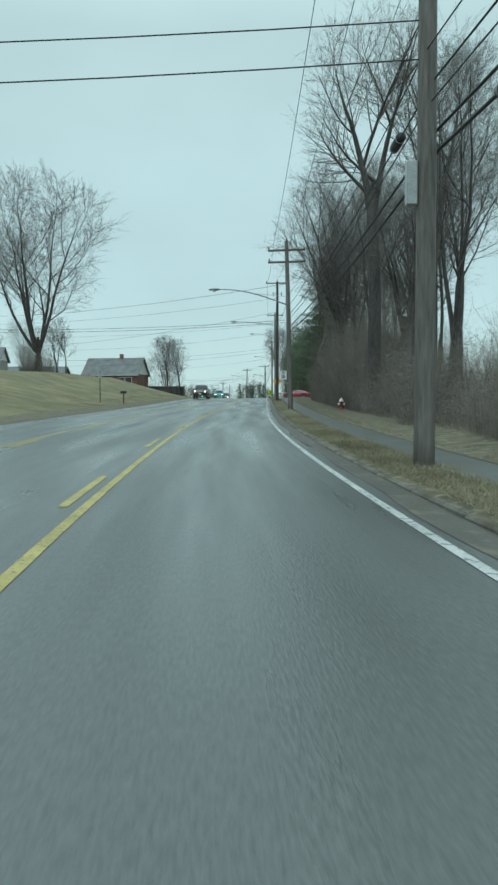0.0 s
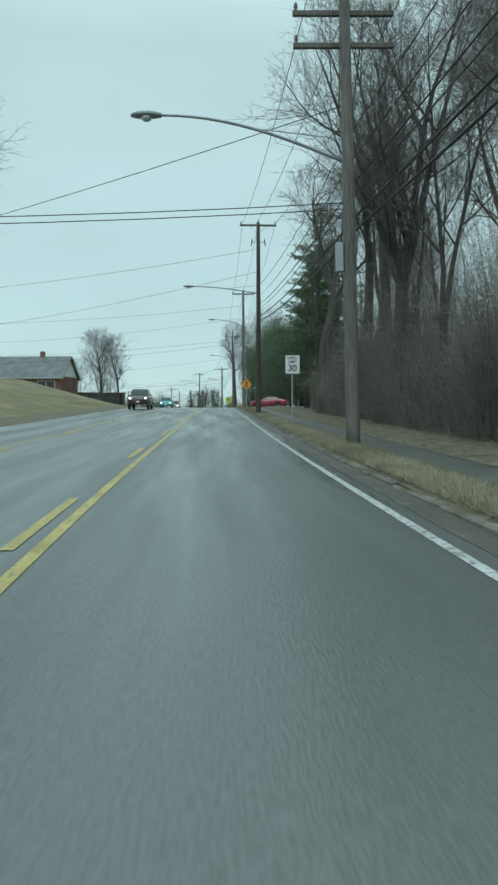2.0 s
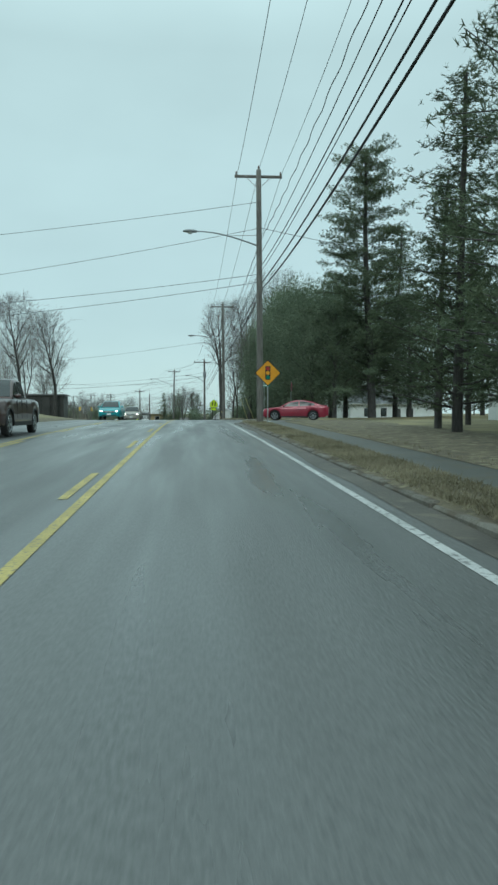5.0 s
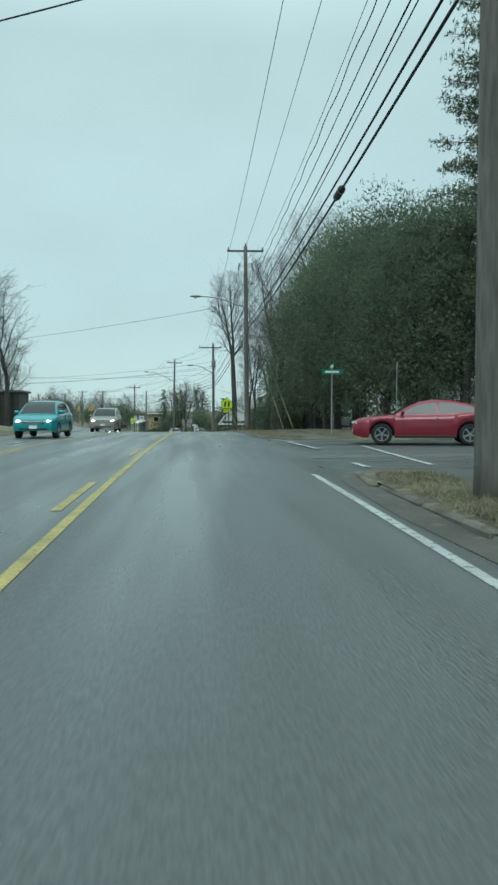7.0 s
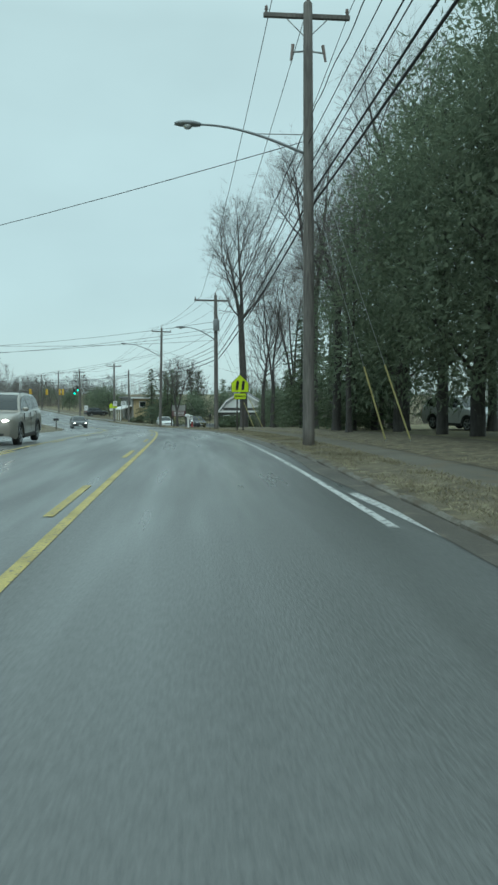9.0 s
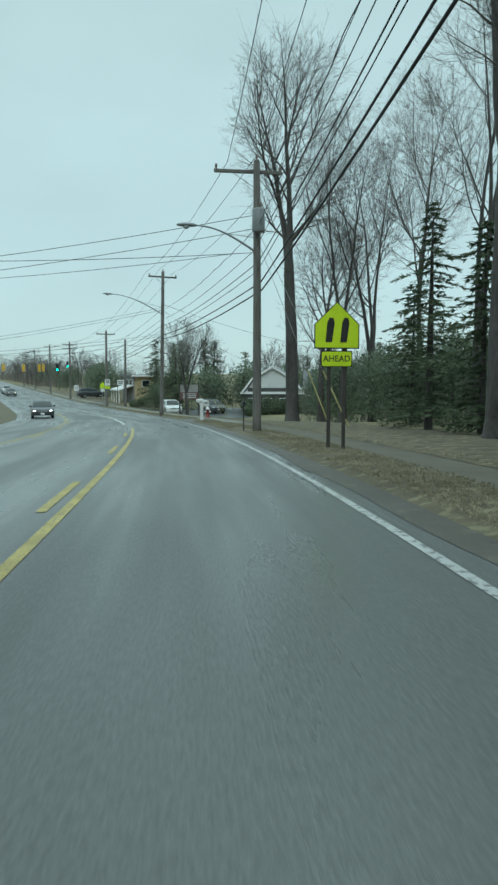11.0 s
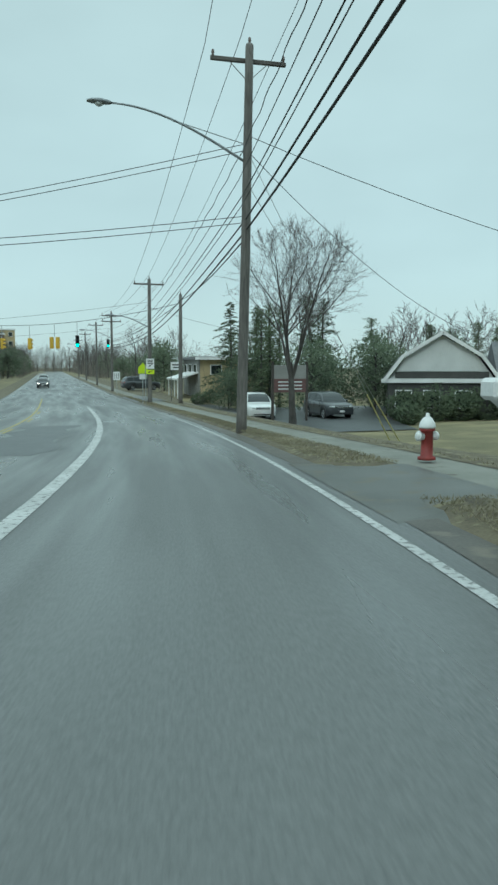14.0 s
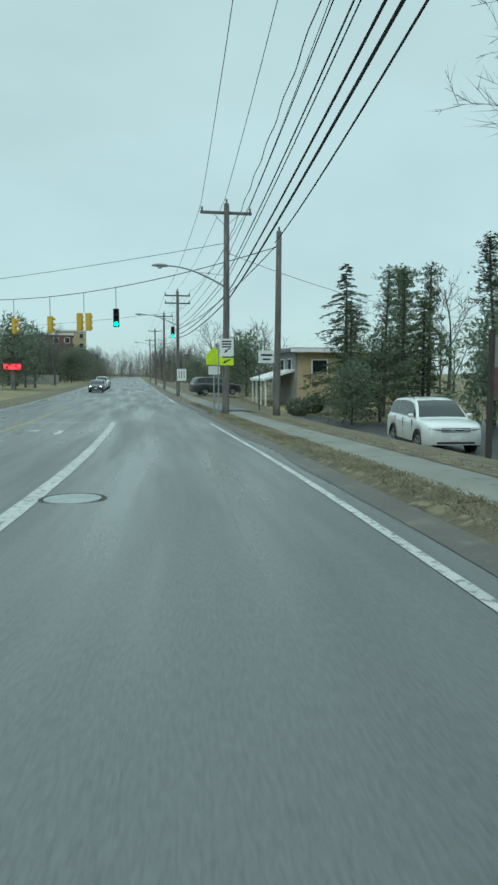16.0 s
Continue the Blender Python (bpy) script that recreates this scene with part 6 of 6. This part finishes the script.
    part("number_plate", Geo().box((0, y0 - 0.012, 0.5 * (nose + floor_) - 0.02), (0.31, 0.02, 0.13)), M["sign_white"], t)
    part("rear_bumper", Geo().box((0, -y0 - 0.02, floor_ + 0.26), (W * 0.8, 0.10, 0.14), chamfer=0.03), M["black_plastic"], t)
    for sx in (-1, 1):
        part("headlight", Geo().box((0, 0, 0), (W * (0.12 if lights else 0.19), 0.16, 0.105), chamfer=0.04), M["headlight"] if lights else M["lens"], t, "lit headlight" if lights else "clear headlight", True, pose(sx * W * 0.345, y0 + 0.085, nose - 0.055, 0, 0, sx * 24))
        part("fog_lamp", Geo().box((sx * W * 0.36, y0 + 0.10, floor_ + 0.22), (0.2, 0.10, 0.07), chamfer=0.02), M["black_plastic"], t)
        part("tail_light", Geo().box((sx * W * 0.385, -y0 - 0.07, top(0.985) - 0.16), (W * 0.12, 0.14, 0.2), chamfer=0.03), M["tail"], t, "red tail light", True)
        part("mirror", Geo().box((sx * (W / 2 + 0.03), y0 + (posts[0] + 0.015) * L, top(0.3) + 0.08), (0.21, 0.11, 0.14), chamfer=0.045), colour, t, "", True)
        for f in (posts[1] - 0.04, posts[2] - 0.05):
            part("door_handle", Geo().box((sx * (0.992 * W / 2), y0 + f * L, top(f) - 0.17), (0.03, 0.19, 0.03), chamfer=0.01), colour, t)
        for f in (posts[0] + 0.02, posts[1], posts[2] - 0.015):
            part("door_gap", Geo().box((sx * (W / 2 - 0.012), y0 + f * L, (top(f) + floor_ + 0.16) / 2), (0.026, 0.010, top(f) - floor_ - 0.26)), M["black_plastic"], t)
    return t


MAROON = paint("maroon_paint", (0.06, 0.028, 0.024))
RED, WHITE, DARK, TEAL, BEIGE, SILVER = paint("crimson_paint", (0.25, 0.010, 0.032)), paint("white_paint", (0.72, 0.74, 0.73)), paint("dark_grey_paint", (0.045, 0.05, 0.055)), paint("teal_paint", (0.02, 0.30, 0.33)), paint("beige_paint", (0.33, 0.31, 0.27)), paint("silver_paint", (0.40, 0.42, 0.43))
vehicle("sedan", put(121.3, 7.45, 0.01, -103), RED, "crimson sedan waiting in the side street", "sedan", rim="lamp_grey")
vehicle("suv", put(161.5, 14.6, land(161.5, 14.6), 15), WHITE, "white car parked in a yard behind the evergreens", "suv")
vehicle("suv", put(237.4, 9.4, land(237.4, 9.4) + 0.06, -4), WHITE, "white sport utility car on the parking lot", "suv")
vehicle("suv", put(236.2, 14.2, land(236, 14) + 0.06, 2), DARK, "dark grey sport utility car on the parking lot", "suv")
vehicle("pickup_truck", put(96.0, -6.7, 0.0, 0), MAROON, "dark maroon pickup truck with lit headlights in the far lane", "pickup", True, "traffic")
vehicle("hatchback", put(129.5, -6.5, 0.0, 0), TEAL, "teal hatchback with lit headlights in the far lane", "hatch", True, "traffic")
vehicle("suv", put(152.0, -6.6, 0.0, 0), BEIGE, "beige sport utility car with lit headlights in the far lane", "suv", True, "traffic")
vehicle("sedan", put(214.0, -6.8, 0.0, 0), DARK, "dark sedan with lit headlights in the far lane", "sedan", True, "traffic")
for s, col, k in ((297, DARK, "sedan"), (305, SILVER, "sedan"), (313, WHITE, "suv"), (322, SILVER, "sedan")):
    vehicle("sedan" if k == "sedan" else "suv", put(s + 6, -5.4, 0.0, 0), col, "car with lit headlights queued beyond the junction", k, True, "traffic")
vehicle("suv", put(283.0, 7.0, 0.15, 100), DARK, "dark car parked beyond the junction", "suv")


ARROWS = ((101.6, -3.3), (106.3, -3.0), (157.6, -3.3), (163.2, -3.2), (237.0, -3.6))


# ---- splice cases on the telephone cable ----
def splice_case(s, k, side, over, sag):
    f = (s - POLES[k][0]) / (POLES[k + 1][0] - POLES[k][0])
    q = sagging(*strung(k, side, over), sag, 40)
    p, d = q[int(f * 40)], (q[int(f * 40) + 1] - q[int(f * 40)]).normalized()
    t = thing("splice_case", pose(*p), "black rubber splice case strapped to a telephone cable", "cable splice", "splice cases")
    part("sleeve", Geo().tube([-d * 0.36, -d * 0.33, -d * 0.1, d * 0.1, d * 0.33, d * 0.36], [0.05, 0.095, 0.10, 0.10, 0.095, 0.05], 12), M["black_plastic"], t, smooth=True)
    for e in (-0.26, 0.26):
        part("strap", Geo().tube([d * (e - 0.02), d * (e + 0.02)], 0.104, 12), M["galv"], t)


splice_case(117.2, 4, 0.18, 0.0, 0.30)
splice_case(9.0, 0, 0.18, 0.0, 0.30)
splice_case(14.3, 1, 0.05, 1.05, 0.32)


def stop_sign():
    """An eight-sided plate that faces the side street."""
    t = thing("stop_sign", put(125.5, 7.7, -0.05, 72), "red eight-sided sign on a steel post facing the side street", "road sign")
    part("post", Geo().box((0, 0.03, 1.5), (0.06, 0.03, 3.0)), M["galv"], t)
    o = [(0.4 * math.cos(math.radians(22.5 + 45 * k)), 2.62 + 0.4 * math.sin(math.radians(22.5 + 45 * k))) for k in range(8)]
    plate = part("plate", Geo().prism(o, -0.004, 0.004), M["tank"], t, "grey back of the plate")
    part("face", Geo().prism([(x * 0.97, 2.62 + (z - 2.62) * 0.97) for x, z in o], -0.010, -0.005), RED, plate, "red face of the plate")


stop_sign()


def brick_block(s, u, turn, w, floors, label, walls):
    """A far flat-roofed building of several storeys."""
    h = floors * 3.1
    t = thing("apartment_building", put(s, u, land(s, u) - 0.3, turn), label, "building", "far buildings")
    part("wall", Geo().box((0, 0, h / 2), (w, 12, h)), walls, t)
    part("roof", Geo().box((0, 0, h + 0.25), (w + 0.5, 12.5, 0.5)), M["trim"], t)
    for k in range(floors):
        for i in range(int(w / 3)):
            x = (i - (int(w / 3) - 1) / 2) * 3
            win = part("window", Geo().box((x, -6.02, 1.7 + 3.1 * k), (1.5, 0.12, 1.6)), M["trim"], t)
            part("pane", Geo().box((x, -6.09, 1.7 + 3.1 * k), (1.3, 0.02, 1.4)), M["glass"], win)


brick_block(420, -27, 10, 18, 4, "brown brick apartment block behind bare trees", M["brick"])
brick_block(455, -21, 10, 9, 5, "beige apartment block behind bare trees", M["tan_wall"] if "tan_wall" in M else M["siding"])


# ---- kerb stones, lid, patches, tufts ----
KS = [bpy.data.meshes.new("kerb_stone")]
g = Geo().box((0, 0, 0), (0.15, 1.98, 0.30), chamfer=0.03)
stone = g.mesh("kerb_stone", M["kerb"])
kerb = thing("kerb", pose(0, 0, 0), "worn concrete kerb along the verge", "kerb", "", "structure")
for s in np.arange(-8, 150, 2.0):
    if SIDE[0] < s + 0.5 and s - 0.5 < SIDE[1]:
        continue
    new("kerb_stone", stone)
    ob = scene.collection.objects[-1]
    ob.parent = kerb
    ob.matrix_basis = put(float(s), kerb_at(s) + 0.04, -0.09 + 0.012 * rnd.uniform(-1, 1), rnd.uniform(-0.6, 0.6) - math.degrees(math.atan2(kerb_at(s + 0.6) - kerb_at(s - 0.6), 1.2)), rnd.uniform(-0.3, 0.3))
t = thing("manhole_cover", put(222.7, -1.19, 0.004), "round iron manhole cover set in the asphalt", "manhole")
part("ring", Geo().lathe([(0.36, 0), (0.40, 0.006), (0.41, 0.006), (0.42, 0)], 28), M["tarred"], t)
part("lid", Geo().lathe([(0.35, 0), (0.35, 0.008)], 28), M["galv"], t)
for s, u, a, b in ((206, -3.6, 2.4, 14),):
    strip("asphalt_patch", lambda q, s=s, u=u, a=a: u - a * (0.8 + 0.2 * math.sin(q * 1.7)) / 2, lambda q, s=s, u=u, a=a: u + a * (0.8 + 0.2 * math.sin(q * 1.1 + s)) / 2, M["patch"], 0.004, s, s + b, 0.5, 1, label="dark asphalt repair patch in the road", category="patch")


def turn_arrow(s, u, k=1.0):
    """A left-turn arrow on the turn lane: shaft, elbow and head."""
    def q(pts):
        return [on(s + b * k, u + a * k, 0.008) for a, b in pts]
    g = Geo()
    for pts in ([(0.30, -1.2), (0.50, -1.2), (0.50, 0.55), (0.30, 0.45)], [(0.30, 0.45), (0.50, 0.55), (0.30, 0.80), (0.18, 0.62)], [(0.18, 0.62), (0.30, 0.80), (-0.35, 0.80), (-0.35, 0.60)], [(-0.35, 0.28), (-0.35, 1.15), (-1.05, 0.72)]):
        g.add(q(pts), [tuple(range(len(pts)))])
    me = g.mesh("turn_arrow", M["white_line"])
    lay = me.uv_layers.new(name="UVMap")
    for lp in me.loops:
        co = me.vertices[lp.vertex_index].co
        lay.data[lp.index].uv = (co.x, co.y)
    tagged(new("turn_arrow", me), "worn white left-turn arrow on the asphalt", "road marking", "", "structure")


for s, u in ARROWS:
    turn_arrow(s, u)


def street_line(u0, s0, u1, s1, w, name="crossing_line", label="worn white line across the side street mouth"):
    a, b = on(s0, u0, 0.009), on(s1, u1, 0.009)
    d = (b - a).normalized().cross(Vector((0, 0, 1))) * w / 2
    me = Geo().add([a - d, b - d, b + d, a + d], [(0, 1, 2, 3)]).mesh(name, M["white_line"])
    lay = me.uv_layers.new(name="UVMap")
    for lp in me.loops:
        co = me.vertices[lp.vertex_index].co
        lay.data[lp.index].uv = (co.x, co.y)
    tagged(new(name, me), label, "road marking", "", "structure")


street_line(3.35, 112.4, 3.31, 113.4, 0.16)
street_line(4.79, 112.8, 5.09, 120.2, 0.16)
street_line(3.43, 118.7, 3.19, 122.9, 0.16)
street_line(3.33, 123.1, 2.7, 127.7, 0.16)
street_line(2.7, 127.7, 2.2, 135.7, 0.16)


def tufts(name, s0, s1, lo, hi, count, seed, tall=0.16, label="tufts of dry tan grass along the verge", mat="blade"):
    rng = random.Random(seed)
    g = Geo()
    for _ in range(count):
        s = rng.uniform(s0, s1)
        if SIDE[0] - 0.5 < s < SIDE[1] + 0.5 or (crossed(s) > 0.2 and callable(hi)):
            continue
        a, b = (lo(s) if callable(lo) else lo), (hi(s) if callable(hi) else hi)
        u = rng.uniform(a, b)
        if noise.noise((s * 0.35, u * 0.8, 3.0)) < -0.25 - 0.3 * rng.random():
            continue
        p = on(s, u, (0.10 - (dip(s) * max(0.0, (u - walk_out(s)) / (9.8 - walk_out(s))) ** 1.2 if u > walk_out(s) else 0)) if 0 < u < 9.8 else land(s, u))
        for _ in range(2):
            v = Vector((rng.gauss(0, 0.8), rng.gauss(0, 0.8), 0.8)).normalized() * tall * rng.uniform(0.5, 1.3)
            w = Vector((rng.gauss(0, 1), rng.gauss(0, 1), 0)).normalized() * 0.010
            q = p + Vector((rng.uniform(-0.07, 0.07), rng.uniform(-0.07, 0.07), 0))
            g.add([q - w, q + w, q + v], [(0, 1, 2)])
    tagged(part(name, g, M[mat]), label, "grass", "", "stuff")


tufts("dry_grass", -2, 110, lambda s: kerb_at(s) + 0.12, walk_in, 46000, 81, 0.10)
tufts("dry_grass", 34, 74, lambda s: kerb_at(s) + 0.15, lambda s: kerb_at(s) + 0.85, 20000, 85, 0.15, "thick pale straw grass along the kerb", "straw")
tufts("dry_grass", 122, 262, lambda s: kerb_at(s) + 0.12, walk_in, 42000, 82, 0.06)
tufts("dry_grass", 14, 112, -17.0, -9.6, 26000, 84, 0.07, "short dry grass on the lawn bank")
tufts("dry_grass", -2, 262, walk_out, 9.0, 32000, 83, 0.07, "tufts of dry grass behind the footpath")


def driveway():
    g = Geo()
    for u, a, b, z in ((2.25, 197.2, 203.2, 0.006), (2.75, 197.5, 202.9, 0.018), (3.3, 198.0, 202.4, 0.045), (4.2, 198.2, 202.2, 0.07)):
        for s, h in ((a - 0.9, z - 0.07), (a, z), (b, z), (b + 0.9, z - 0.07)):
            g.v.append(tuple(on(s, u, h)))
    for i in range(3):
        for k in range(3):
            j = 4 * i + k
            g.f.append((j, j + 4, j + 5, j + 1))
    me = g.mesh("driveway", M["path"])
    lay = me.uv_layers.new(name="UVMap")
    for lp in me.loops:
        co = me.vertices[lp.vertex_index].co
        lay.data[lp.index].uv = (co.x, co.y)
    tagged(new("driveway", me), "damp dark asphalt driveway apron between road and footpath", "driveway", "", "structure")


driveway()
